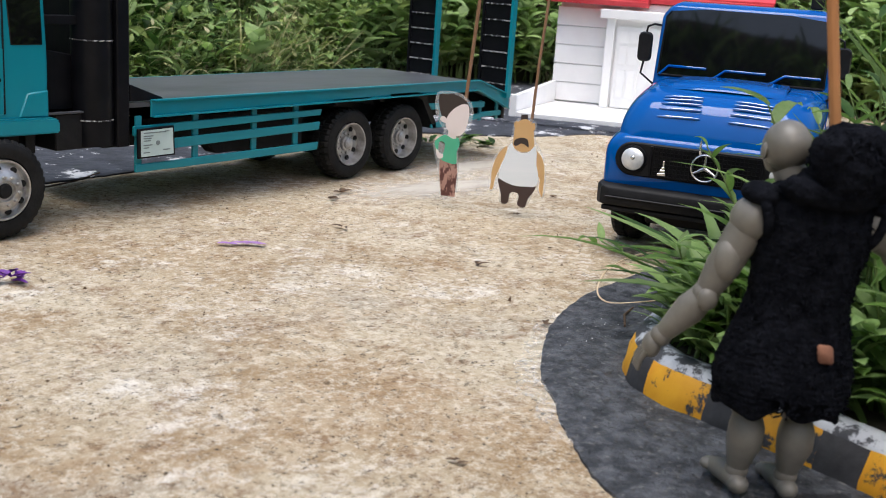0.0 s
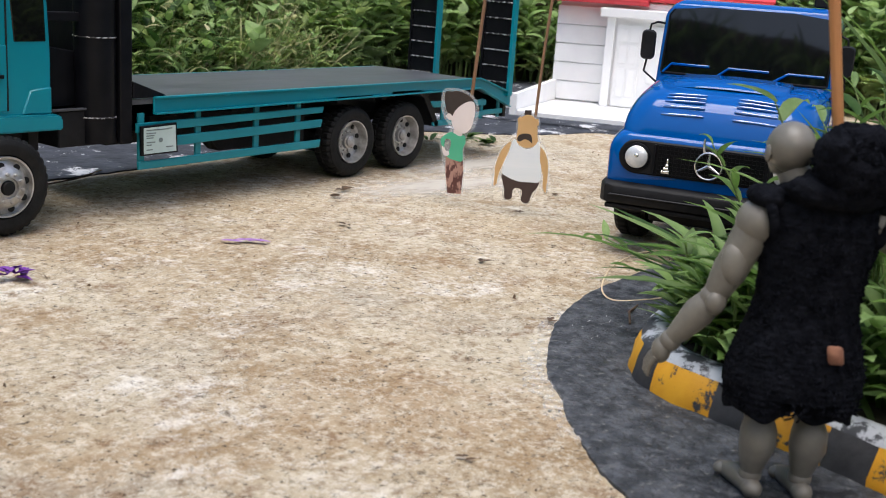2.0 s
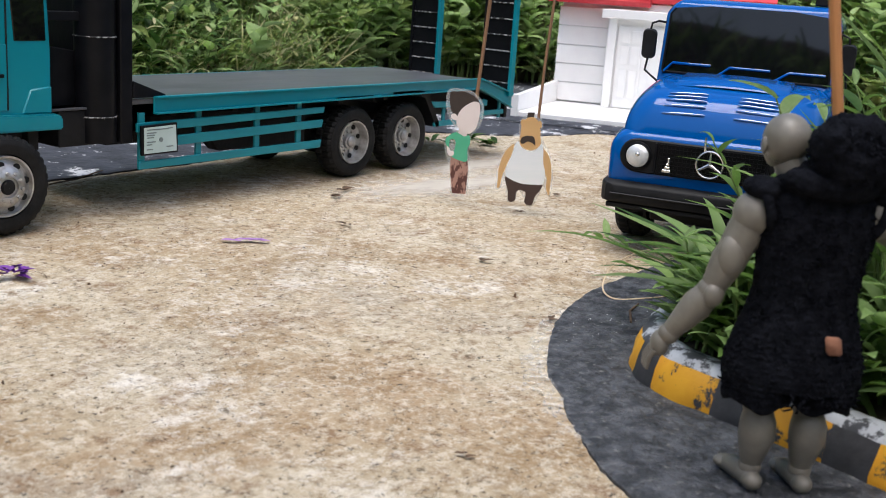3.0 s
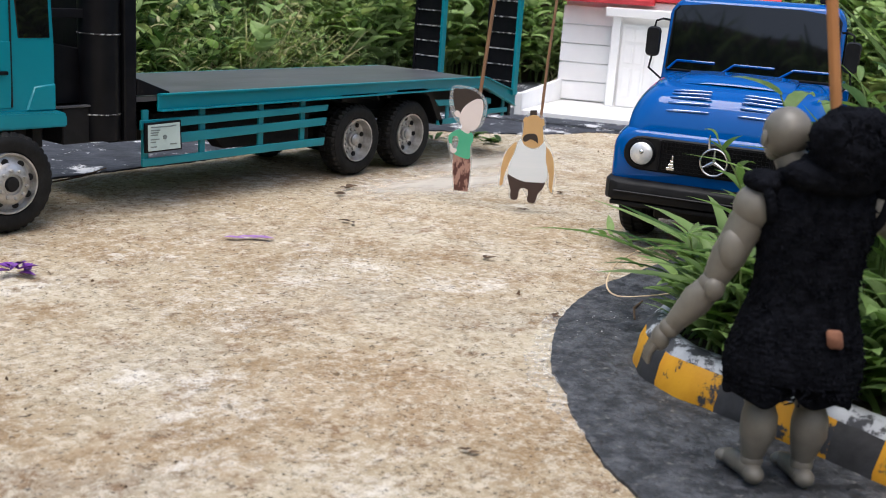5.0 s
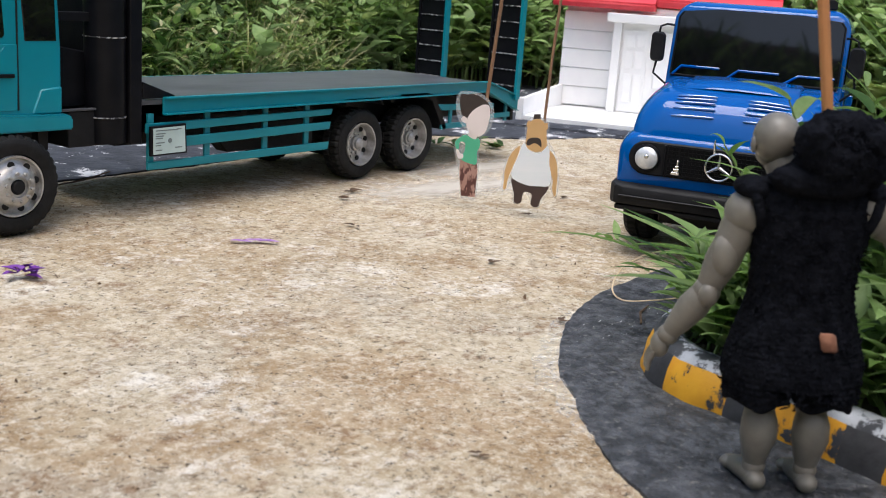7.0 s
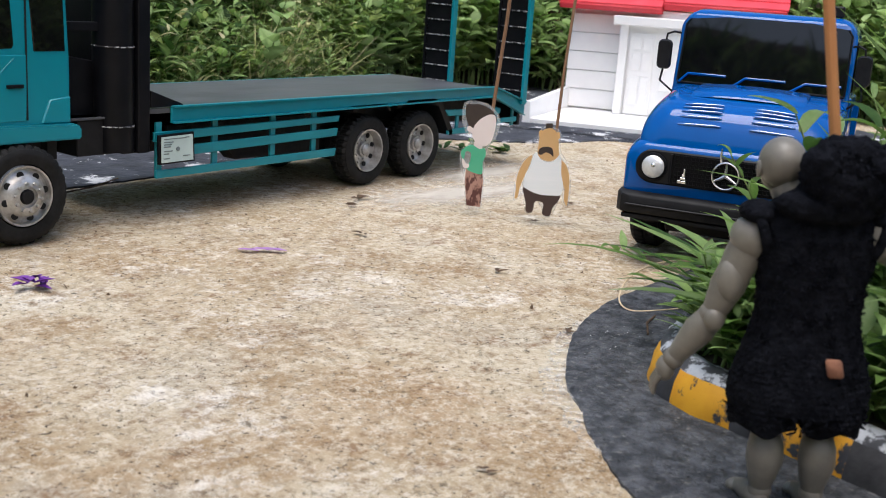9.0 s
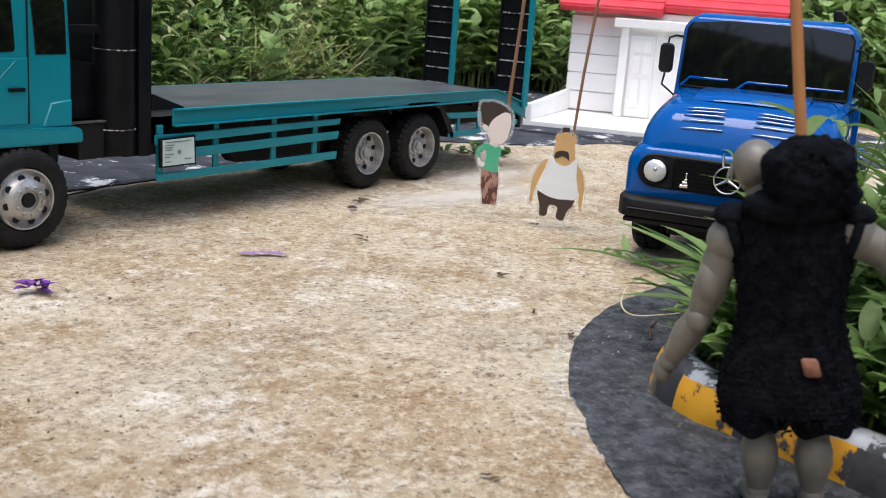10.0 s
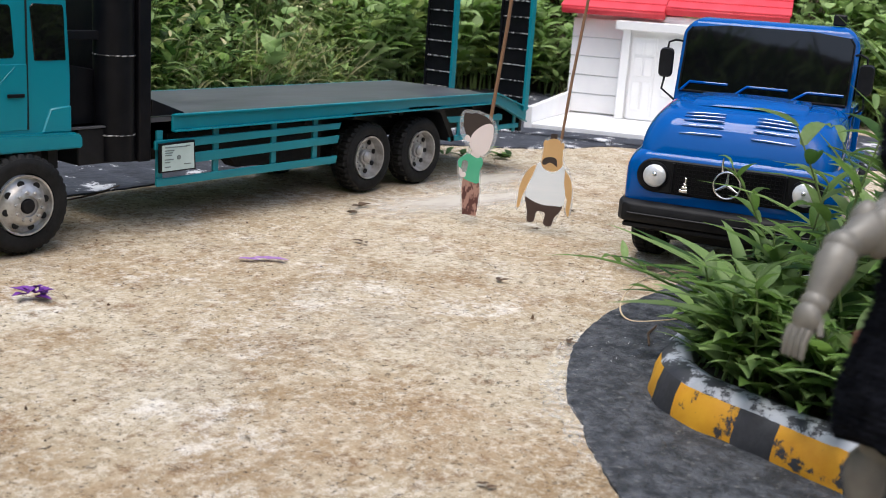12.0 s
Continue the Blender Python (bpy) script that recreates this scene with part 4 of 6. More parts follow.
        part("mirror_arm", tube([(0.006, -side * 0.010, -0.036), (0.0, side * 0.002, -0.026), (0.0, 0, -0.013)], 0.0011, 6), "black_matt", mirror)
        make_wheel("front_wheel", 0.040, 0.028, False, truck, pose(0.085, side * 0.095, 0.040, 0, 0, 0 if side < 0 else 180))
        make_wheel("rear_wheel", 0.040, 0.028, True, truck, pose(0.36, side * 0.095, 0.040, 0, 0, 0 if side < 0 else 180))
        part("chassis_beam", box(0.05, 0.42, side * 0.035 - 0.004, side * 0.035 + 0.004, 0.045, 0.064, 0.0005), "black_matt", truck)
    for u in (0.085, 0.36):
        part("axle", tube([(u, -0.075, 0.04), (u, 0.075, 0.04)], 0.006, 10), "black_matt", truck)
    part("load_bed", box(0.230, 0.43, -0.088, 0.088, 0.0655, 0.085, 0.002), "blue", truck)
    part("headboard", box(0.228, 0.236, -0.088, 0.088, 0.0855, 0.15, 0.001), "blue", truck)
    part("roof_clip", box(0.150, 0.158, -0.066, -0.054, 0.2345, 0.2455, 0.0015), "black_matt", truck)
    return truck


build_blue()


# ---- white house ----
HOUSE = pose(0.742, 0.155, 0, 0, 0, 20)


def build_house():
    """Own space: x runs into the house, y along its front."""
    house = thing("model_house", "white boarded model house with a red roof and a walled porch", "model house", m=HOUSE)
    part("porch_floor", slab([(0.0, 0.091), (0.0, -0.33), (0.262, -0.33), (0.262, 0.062)], "z", 0.0, 0.009, 0.0008), "white", house)
    wall = bmesh.new()
    lo = [(0.0, 0.084, 0.0095), (0.0, 0.0925, 0.0095), (0.252, 0.0685, 0.0095), (0.252, 0.060, 0.0095)]
    hi = [(0.0, 0.084, 0.038), (0.0, 0.0925, 0.038), (0.252, 0.0685, 0.050), (0.252, 0.060, 0.050)]
    loft([lo, hi], wall)
    part("porch_wall", wall, "white", house)
    part("porch_post", box(-0.005, 0.010, 0.0815, 0.0945, 0.0, 0.0400, 0.0008), "white", house)
    part("wall", box(0.2625, 0.52, -0.325, 0.066, 0.0, 0.205, 0.001), "white", house)
    for i in range(5):
        z = 0.0110 + 0.0372 * i
        own = slab([(0.2525, z + 0.0012), (0.2605, z), (0.2605, z + 0.0368), (0.2550, z + 0.0368)], "y", -0.036, 0.069, 0.0005)
        part("board", own, "white", house)
    # entrance that stands forward
    part("entrance", box(0.225, 0.262, -0.325, -0.0365, 0.0095, 0.212, 0.001), "white", house)
    part("entrance_post", box(0.212, 0.2245, -0.052, -0.036, 0.0095, 0.1810, 0.0008), "white", house)
    part("lintel", box(0.195, 0.2245, -0.20, -0.024, 0.1815, 0.1985, 0.0012), "white", house)
    door = part("door", box(0.2190, 0.2245, -0.104, -0.056, 0.0105, 0.168, 0.0008), "white", house)
    for z0, z1 in ((0.03, 0.085), (0.095, 0.130), (0.136, 0.160)):
        for y0 in (-0.099, -0.079):
            part("door_panel", box(0.2160, 0.2189, y0, y0 + 0.016, z0, z1, 0.0006), "white", door)
    part("window_board", box(0.2190, 0.2245, -0.185, -0.120, 0.060, 0.168, 0.0008), "white", house)
    # roof
    part("roof", slab([(0.200, 0.2055), (0.60, 0.2055), (0.60, 0.212), (0.40, 0.300), (0.196, 0.2160)], "y", -0.112, 0.085, 0.0015), "red", house, "red sloping roof")
    for i in range(6):
        u = 0.2 + 0.032 * i
        z = 0.2172 + 0.0132 * i
        part("roof_course", slab([(u - 0.002, z), (u + 0.032, z + 0.0131), (u + 0.032, z + 0.0150), (u - 0.002, z + 0.0034)], "y", -0.1115, 0.087, 0.0005), "red", house)
    part("side_roof", slab([(0.214, 0.2140), (0.60, 0.2140), (0.60, 0.222), (0.41, 0.310), (0.210, 0.2260)], "y", -0.340, -0.113, 0.0015), "red", house, "red sloping roof")
    for i in range(6):
        u = 0.214 + 0.032 * i
        z = 0.2272 + 0.0132 * i
        part("roof_course", slab([(u - 0.002, z), (u + 0.032, z + 0.0131), (u + 0.032, z + 0.0150), (u - 0.002, z + 0.0034)], "y", -0.342, -0.1135, 0.0005), "red", house)
    return house


build_house()


# ---- plants ----
RNG = random.Random(7)


class Leaves:
    """Collects leaves and stems into one mesh."""

    def __init__(self):
        self.v, self.f, self.m = [], [], []

    def blade(self, base, heading, length, width, lean, droop, mat_i, seg=5, fold=0.15, shape="oval", twist=0.0):
        """One leaf: starts at base, leaves at lean degrees from the vertical and bends over by droop."""
        b = len(self.v)
        p = Vector(base)
        d2 = Vector((math.cos(heading), math.sin(heading), 0))
        side = Vector((-math.sin(heading + twist), math.cos(heading + twist), 0))
        step = length / seg
        for i in range(seg + 1):
            t = i / seg
            if shape == "oval":
                w = width * math.sin(math.pi * min(1, 0.06 + 0.94 * t) ** 0.75) * (1 - 0.15 * t) + 0.0002
            else:
                w = width * min(1, 0.35 + 2.2 * t) * (1 - t ** 2.2) + 0.0002
            a = radians(lean + droop * t)
            n = Vector((-math.cos(a) * d2.x, -math.cos(a) * d2.y, math.sin(a)))
            self.v += [p - side * w / 2 + n * fold * w, p, p + side * w / 2 + n * fold * w]
            p = p + (d2 * math.sin(a) + Vector((0, 0, math.cos(a)))) * step
        for i in range(seg):
            k = b + 3 * i
            self.f += [(k, k + 1, k + 4, k + 3), (k + 1, k + 2, k + 5, k + 4)]
            self.m += [mat_i, mat_i]

    def stem(self, pts, r, mat_i):
        b = len(self.v)
        n = len(pts)
        for i, p in enumerate(pts):
            q = r * (1 - 0.6 * i / max(1, n - 1))
            for k in range(4):
                a = k * math.tau / 4
                self.v.append(Vector(p) + Vector((math.cos(a), math.sin(a), 0)) * q)
        for i in range(n - 1):
            for k in range(4):
                self.f.append((b + 4 * i + k, b + 4 * i + (k + 1) % 4, b + 4 * i + 4 + (k + 1) % 4, b + 4 * i + 4 + k))
                self.m.append(mat_i)

    def mesh(self, name, mats):
        me = bpy.data.meshes.new(name)
        me.from_pydata([tuple(v) for v in self.v], [], self.f)
        for m in mats:
            me.materials.append(M[m])
        me.polygons.foreach_set("material_index", self.m)
        me.polygons.foreach_set("use_smooth", [True] * len(self.f))
        me.update()
        return me


LEAF_MESHES = {}


def leaf_mesh(key, shape, bend):
    """A leaf of unit length that leaves along +x; bend picks one of four curves."""
    k = (key, shape, bend)
    if k not in LEAF_MESHES:
        L = Leaves()
        lean, droop = ((38, 35), (50, 45), (62, 30), (45, 75))[bend] if shape == "oval" else ((14, 45), (24, 70), (34, 60), (46, 55))[bend]
        L.blade((0, 0, 0), 0, 1.0, 0.36 if shape == "oval" else 0.075, lean, droop, 0, 6 if shape == "oval" else 8, .18, shape, (bend - 1.5) * .15)
        LEAF_MESHES[k] = L.mesh("leaf" if shape == "oval" else "blade", [key + "_single"])
    return LEAF_MESHES[k]


def put_leaf(plant, key, shape, bend, base, heading, length, width=1.0):
    ob = new("leaf" if shape == "oval" else "blade", leaf_mesh(key, shape, bend))
    ob.parent = plant
    ob.matrix_basis = Matrix.Translation(base) @ Matrix.Rotation(heading, 4, "Z") @ Matrix.Diagonal((length, length * width, length, 1))


def leafy_plant(x, y, stems, tall, leaf_len, wide, keys, rnd, label, group):
    plant = thing("leafy_weed", label, "weed", group, pose(x, y, 0.014))
    for s in range(stems):
        a, hd = radians(rnd.uniform(5, 32)), rnd.uniform(0, math.tau)
        p = Vector((rnd.gauss(0, .009), rnd.gauss(0, .009), 0))
        h = tall * rnd.uniform(.7, 1.2)
        pts = []
        for i in range(6):
            pts.append(p.copy())
            b = a * (0.4 + 0.9 * i / 5)
            p = p + Vector((math.cos(hd) * math.sin(b), math.sin(hd) * math.sin(b), math.cos(b))) * h / 5
        part("stem", tube(pts, [.0012, .0011, .0010, .0009, .0007, .0005], 5), "stem", plant)
        n = rnd.randint(8, 12)
        turn = rnd.uniform(0, math.tau)
        for i in range(n):
            t = 0.15 + 0.85 * (i + 1) / n
            k = min(4, int(t * 5))
            put_leaf(plant, rnd.choice(keys), "oval", rnd.randrange(4), pts[k].lerp(pts[k + 1], min(1, t * 5 - k)), turn + i * 2.4 + rnd.uniform(-.4, .4), leaf_len * rnd.uniform(.65, 1.2) * (1.15 - .4 * t), wide * rnd.uniform(.8, 1.2))
    return plant


def grass_plant(name, x, y, n, length, keys, rnd, label, group, bends=(0, 1, 2, 3), width=1.0):
    plant = thing(name, label, "grass", group, pose(x, y, 0.014))
    for i in range(n):
        put_leaf(plant, rnd.choice(keys), "long", rnd.choice(bends), (rnd.gauss(0, .006), rnd.gauss(0, .006), 0), rnd.uniform(0, math.tau), length * rnd.uniform(.5, 1.15), width * rnd.uniform(.7, 1.3))
    return plant


def grow(L, base, height, lean_h, lean, n, leaf_len, leaf_w, mi, r, stem_mi, rnd):
    """A stem with paired leaves."""
    pts = []
    p = Vector(base)
    a = radians(lean)
    for i in range(6):
        pts.append(p.copy())
        b = a * (0.4 + 0.9 * i / 5)
        p += Vector((math.cos(lean_h) * math.sin(b), math.sin(lean_h) * math.sin(b), math.cos(b))) * height / 5
    L.stem(pts, r, stem_mi)
    turn = rnd.uniform(0, 6.28)
    for i in range(n):
        t = 0.18 + 0.82 * (i + 1) / n
        k = min(4, int(t * 5))
        q = pts[k].lerp(pts[k + 1], t * 5 - k)
        s = leaf_len * rnd.uniform(0.65, 1.15) * (1.15 - 0.45 * t)
        L.blade(q, turn + i * 2.4 + rnd.uniform(-.4, .4), s, leaf_w * s / leaf_len * rnd.uniform(.8, 1.2), rnd.uniform(35, 75), rnd.uniform(15, 70), rnd.choice(mi), 5, rnd.uniform(.05, .25), "oval")


def tussock(L, base, n, length, width, mi, rnd, spread=60, droop=(20, 95)):
    for i in range(n):
        h = rnd.uniform(0, math.tau)
        b = Vector(base) + Vector((rnd.gauss(0, .006), rnd.gauss(0, .006), 0))
        L.blade(b, h, length * rnd.uniform(.5, 1.15), width * rnd.uniform(.6, 1.3), rnd.uniform(2, spread), rnd.uniform(*droop), rnd.choice(mi), 7, .2, "long", rnd.uniform(-.4, .4))


BED_MATS = ["leaf", "leaf_pale", "leaf_dark", "grass", "stem"]


def build_bed_plants():
    rnd = random.Random(21)
    group = "weeds in the kerbed bed"
    # long-leaved plant that hangs over the road
    plant = thing("arching_weed", "green weed with long arching leaves hanging over the kerb", "weed", group, pose(-0.245, -0.550, 0.018))
    for hd, ln, w, bend in ((127, .150, .9, 3), (136, .095, 1.5, 3), (118, .075, 1.6, 2), (150, .08, 1.7, 2), (133, .115, 1.8, 2), (60, .08, 1.4, 1)):
        put_leaf(plant, rnd.choice(["leaf", "leaf", "leaf_pale", "leaf_dark"]), "long", bend, (0, 0, 0), radians(hd), ln, w)
    for base, hd, ln, w, bend in (((0.0215, 0.0961, 0.032), 40, .020, .9, 0), ((0.0164, 0.0989, 0.03), 170, .024, 1.0, 3), ((0.0003, 0.0577, 0.018), 150, .026, 1.3, 2), ((0.0135, 0.0732, 0.029), 100, .022, 1.0, 1)):
        put_leaf(plant, rnd.choice(["leaf", "leaf_pale"]), "oval", bend, base, radians(hd), ln, w)
    part("stem", tube([(0, 0, 0), (.012, .022, .024), (0.0135, 0.0732, 0.029), (0.0215, 0.0961, 0.032)], [.0013, .0012, .0010, .0006], 6), "stem", plant)
    leafy_plant(-0.240, -0.545, 3, 0.035, 0.032, 1.0, ["leaf", "leaf_pale"], rnd, "leafy green weed leaning out over the kerb", group)
    spots = []
    for x, y in ((-0.318, -0.566), (-0.338, -0.582), (-0.348, -0.602), (-0.354, -0.624), (-0.360, -0.650), (-0.368, -0.682), (-0.29, -0.560)):
        leafy_plant(x, y, 3, rnd.uniform(.04, .065), 0.038, 1.25, ["leaf", "leaf_pale", "leaf_pale"], rnd, "low leafy weed spilling over the kerb", group)
    while len(spots) < 78:
        x, y = rnd.uniform(-0.385, 0.06), rnd.uniform(-0.86, -0.548)
        edge = min((Vector((x, y)) - p).length for p in KERB)
        inside = y < np.interp(x, [-0.36, -0.33, -0.25, 0.1], [-0.585, -0.565, -0.552, -0.565])
        if edge > 0.026 and inside and x > np.interp(y, [-0.86, -0.69, -0.60], [-0.42, -0.38, -0.36]) and all((Vector((x, y)) - Vector(q)).length > 0.016 for q in spots):
            spots.append((x, y))
    for i, (x, y) in enumerate(spots):
        # low along the kerb, tall farther in
        deep = min(1.0, max(0.0, (min((Vector((x, y)) - p).length for p in KERB) - 0.03) / 0.08))
        tall = (0.052 + (0.088 if x < -0.22 else 0.125) * deep) * rnd.uniform(.8, 1.2)
        if i % 5 in (2, 4):
            grass_plant("grass_tuft", x, y, rnd.randint(9, 13), min(tall, .15) * 1.0, ["grass", "leaf", "leaf_pale", "leaf_pale"], rnd, "tuft of green grass with broad bent blades", group, (0, 1, 2, 3), 1.35)
        else:
            leafy_plant(x, y, rnd.randint(3, 4), tall, 0.044 if deep > .5 else 0.036, rnd.choice([0.6, 0.9, 1.3, 1.7]), rnd.choice([["leaf", "leaf", "leaf_pale"], ["leaf", "leaf_dark", "leaf_pale"], ["leaf_pale", "leaf"], ["leaf_pale", "leaf_pale", "leaf"]]), rnd, "leafy green weed growing in the soil bed", group)
    for i in range(16):
        x, y = rnd.uniform(-0.20, 0.12), rnd.uniform(-0.80, -0.645)
        grass_plant("tall_grass", x, y, 10, rnd.uniform(.17, .26), ["grass", "grass", "leaf_pale", "leaf"], rnd, "tall grass with long thin bending blades", group, (0, 0, 1, 2), 0.5)
    for x, y, ln in ((-0.335, -0.610, .085), (-0.300, -0.590, .10), (-0.322, -0.655, .105), (-0.270, -0.600, .125), (-0.345, -0.690, .10), (-0.290, -0.640, .14)):
        grass_plant("broad_grass", x, y, 8, ln, ["leaf_pale", "leaf", "grass"], rnd, "broad-bladed green grass arching over the kerb", group, (1, 2, 3, 3), 1.9)
    strap = thing("strap_weed", "weed with broad stiff strap leaves leaning out of the bed", "weed", group, pose(-0.206, -0.545, 0.016))
    for i, (hd, ln, w, lean, droop, key) in enumerate(((76, .118, .0150, 74, 6, "leaf_dark"), (86, .128, .0120, 70, 14, "leaf_pale"), (120, .085, .0130, 62, 40, "leaf"), (40, .090, .0120, 40, 50, "leaf_pale"), (150, .070, .0120, 55, 45, "leaf"))):
        L = Leaves()
        L.blade((0, 0, 0.022), radians(hd), ln, w, lean, droop, 0, 9, .22, "long", .1)
        leaf = new("leaf", L.mesh("strap_leaf", [key + "_single"]))
        leaf.parent = strap
    part("stem", tube([(0, 0, 0), (.001, .001, .012), (0, 0, .024)], [.0022, .0020, .0014], 7), "stem", strap)
    flower = thing("white_flower", "small round white flower on a thin stem", "flower", group, pose(-0.262, -0.662, 0.016))
    part("stem", tube([(0, 0, 0), (.002, .001, .04), (.001, .002, .078)], .0008, 6), "stem", flower)
    part("bloom", ball((.001, .002, .082), (.0048, .0048, .0042), seg=14, rings=9), "vest", flower)


build_bed_plants()


def build_thicket():
    """Weeds on a bank that closes the yard; its raised part behind the camera is an unseen addition."""
    rnd = random.Random(5)
    bm = bmesh.new()
    n, m = 60, 12
    rows = []
    front = [(-2.4, 0.2), (-1.5, 0.62), (-0.8, 0.66), (-0.2, 0.66), (0.4, 0.70), (0.8, 0.78), (1.25, 0.72), (1.5, 0.2), (1.55, -0.4), (1.3, -1.2)]
    ring = smooth_line(front + [(0.8, -2.3), (-0.6, -2.9), (-2.2, -2.6), (-3.2, -1.4), (-3.1, -0.4), (-2.4, 0.2)], per=8)
    for p in ring:
        row = []
        out = (p - Vector((-0.5, -0.6))).normalized()
        for j in range(m + 1):
            q = p + out * (j / m) * 1.6
            # higher behind the camera, where the added bank screens off low sky
            top = np.interp((p - Vector((-1.0, -1.0))).dot(Vector((-0.75, -0.66))), [0.2, 1.2], [0.95, 1.9])
            z = -0.004 + top * (j / m) ** 0.8 + 0.05 * noise.noise(Vector((q.x * 5, q.y * 5, 0)))
            row.append(bm.verts.new((q.x, q.y, z if j else -0.004)))
        rows.append(row)
    for a, b in zip(rows, rows[1:]):
        for j in range(m):
            bm.faces.new((a[j], a[j + 1], b[j + 1], b[j]))
    solo("bank", bm, "soil", "dark earth bank overgrown with weeds", "bank", kind="structure", smooth=60)

    eye = Vector((-0.95, -0.82))
    L = Leaves()
    seen = smooth_line(front, per=8)
    for i in range(3000):
        k = rnd.randrange(len(seen) - 1)
        p = seen[k].lerp(seen[k + 1], rnd.random())
        out = (p - Vector((-0.5, -0.6))).normalized()
        j = rnd.random() ** 1.6
        q = p + out * (j * 1.3 - 0.07)
        z = max(-0.004, 0.95 * max(0, (j * 1.3 - 0.07) / 1.6) ** 0.8 - 0.02)
        # feathery grass to one side, broad leaves towards the house
        turn = math.degrees(math.atan2(q.y - eye.y, q.x - eye.x))
        kind = 0.5 * noise.noise(Vector((q.x * 2.2, q.y * 2.2, 4.0))) + rnd.uniform(-.2, .2) + np.interp(turn, [30, 34, 39, 42, 43.5, 46.5, 48, 52, 56], [0.0, -.25, -.4, -.3, .4, .4, -.05, .0, -.05])
        s = 1.0 + 0.7 * j
        if kind > 0.10:
            tussock(L, (q.x, q.y, z), rnd.randint(6, 10), rnd.uniform(.10, .20) * s, 0.0045 * s, [3, 5, 1, 5, 5], rnd, 60, (10, 110))
            for c in range(2):
                grow(L, (q.x + rnd.gauss(0, .03), q.y + rnd.gauss(0, .03), z), rnd.uniform(.08, .22) * s, rnd.uniform(0, 6.28), rnd.uniform(5, 50), rnd.randint(12, 18), 0.034 * s, 0.011 * s, rnd.choice([[0, 1, 3], [1, 3], [3, 5, 1]]), 0.0014, 4, rnd)
        elif kind > -0.15:
            for c in range(2):
                grow(L, (q.x + rnd.gauss(0, .02), q.y + rnd.gauss(0, .02), z), rnd.uniform(.10, .22) * s, rnd.uniform(0, 6.28), rnd.uniform(5, 35), rnd.randint(8, 12), 0.046 * s, 0.020 * s, rnd.choice([[0, 2], [0, 2, 1], [2, 2, 0], [0, 1]] if turn > 47.5 else [[0, 1, 1], [0, 1], [1, 0, 3], [0, 2]]), 0.0018, 4, rnd)
        else:
            for c in range(2):
                grow(L, (q.x + rnd.gauss(0, .02), q.y + rnd.gauss(0, .02), z), rnd.uniform(.12, .26) * s, rnd.uniform(0, 6.28), rnd.uniform(5, 35), rnd.randint(9, 13), 0.062 * s, 0.044 * s, rnd.choice([[1, 1, 0], [1, 1], [1, 1, 3]]), 0.002, 4, rnd)
    # coarser unseen growth behind the camera, added to darken reflections and block low sky
    for i in range(2200):
        k = rnd.randrange(len(seen) - 1, len(ring) - 1)
        p = ring[k].lerp(ring[k + 1], rnd.random())
        out = (p - Vector((-0.5, -0.6))).normalized()
        j = rnd.random()
        q = p + out * j * 1.4
        top = np.interp((p - Vector((-1.0, -1.0))).dot(Vector((-0.75, -0.66))), [0.2, 1.2], [0.95, 1.9])
        tussock(L, (q.x, q.y, top * (j * 1.4 / 1.6) ** 0.8 - 0.05), 14, rnd.uniform(.16, .36), 0.032, [0, 2, 2, 1], rnd, 70, (20, 110))
    tagged(new("weed_thicket", L.mesh("weed_thicket", BED_MATS + ["dry"])), "dense green weeds and grasses round the yard", "weeds", kind="stuff")


build_thicket()


# ---- paper puppets ----
def blob(pts, per=5):
    """A closed smooth outline through a few points."""
    n = len(pts)
    P = [Vector(p) for p in pts]
    out = []
    for i in range(n):
        a, b, c, d = P[i - 1], P[i], P[(i + 1) % n], P[(i + 2) % n]
        for k in range(per):
            t = k / per
            q = 0.5 * ((2 * b) + (c - a) * t + (2 * a - 5 * b + 4 * c - d) * t * t + (3 * b - a - 3 * c + d) * t ** 3)
            out.append((q.x, q.y))
    return out


def paper(layers, mats):
    """Flat printed shapes laid on each other, front towards -y, each a hair before the last."""
    bm = bmesh.new()
    for i, (pts, mi) in enumerate(layers):
        own = slab(pts, "y", -0.0002 * i - 0.0006, -0.0002 * i + 0.0002)
        merge(own, bm, mi)
    return bm


U = 0.000603  # one print unit


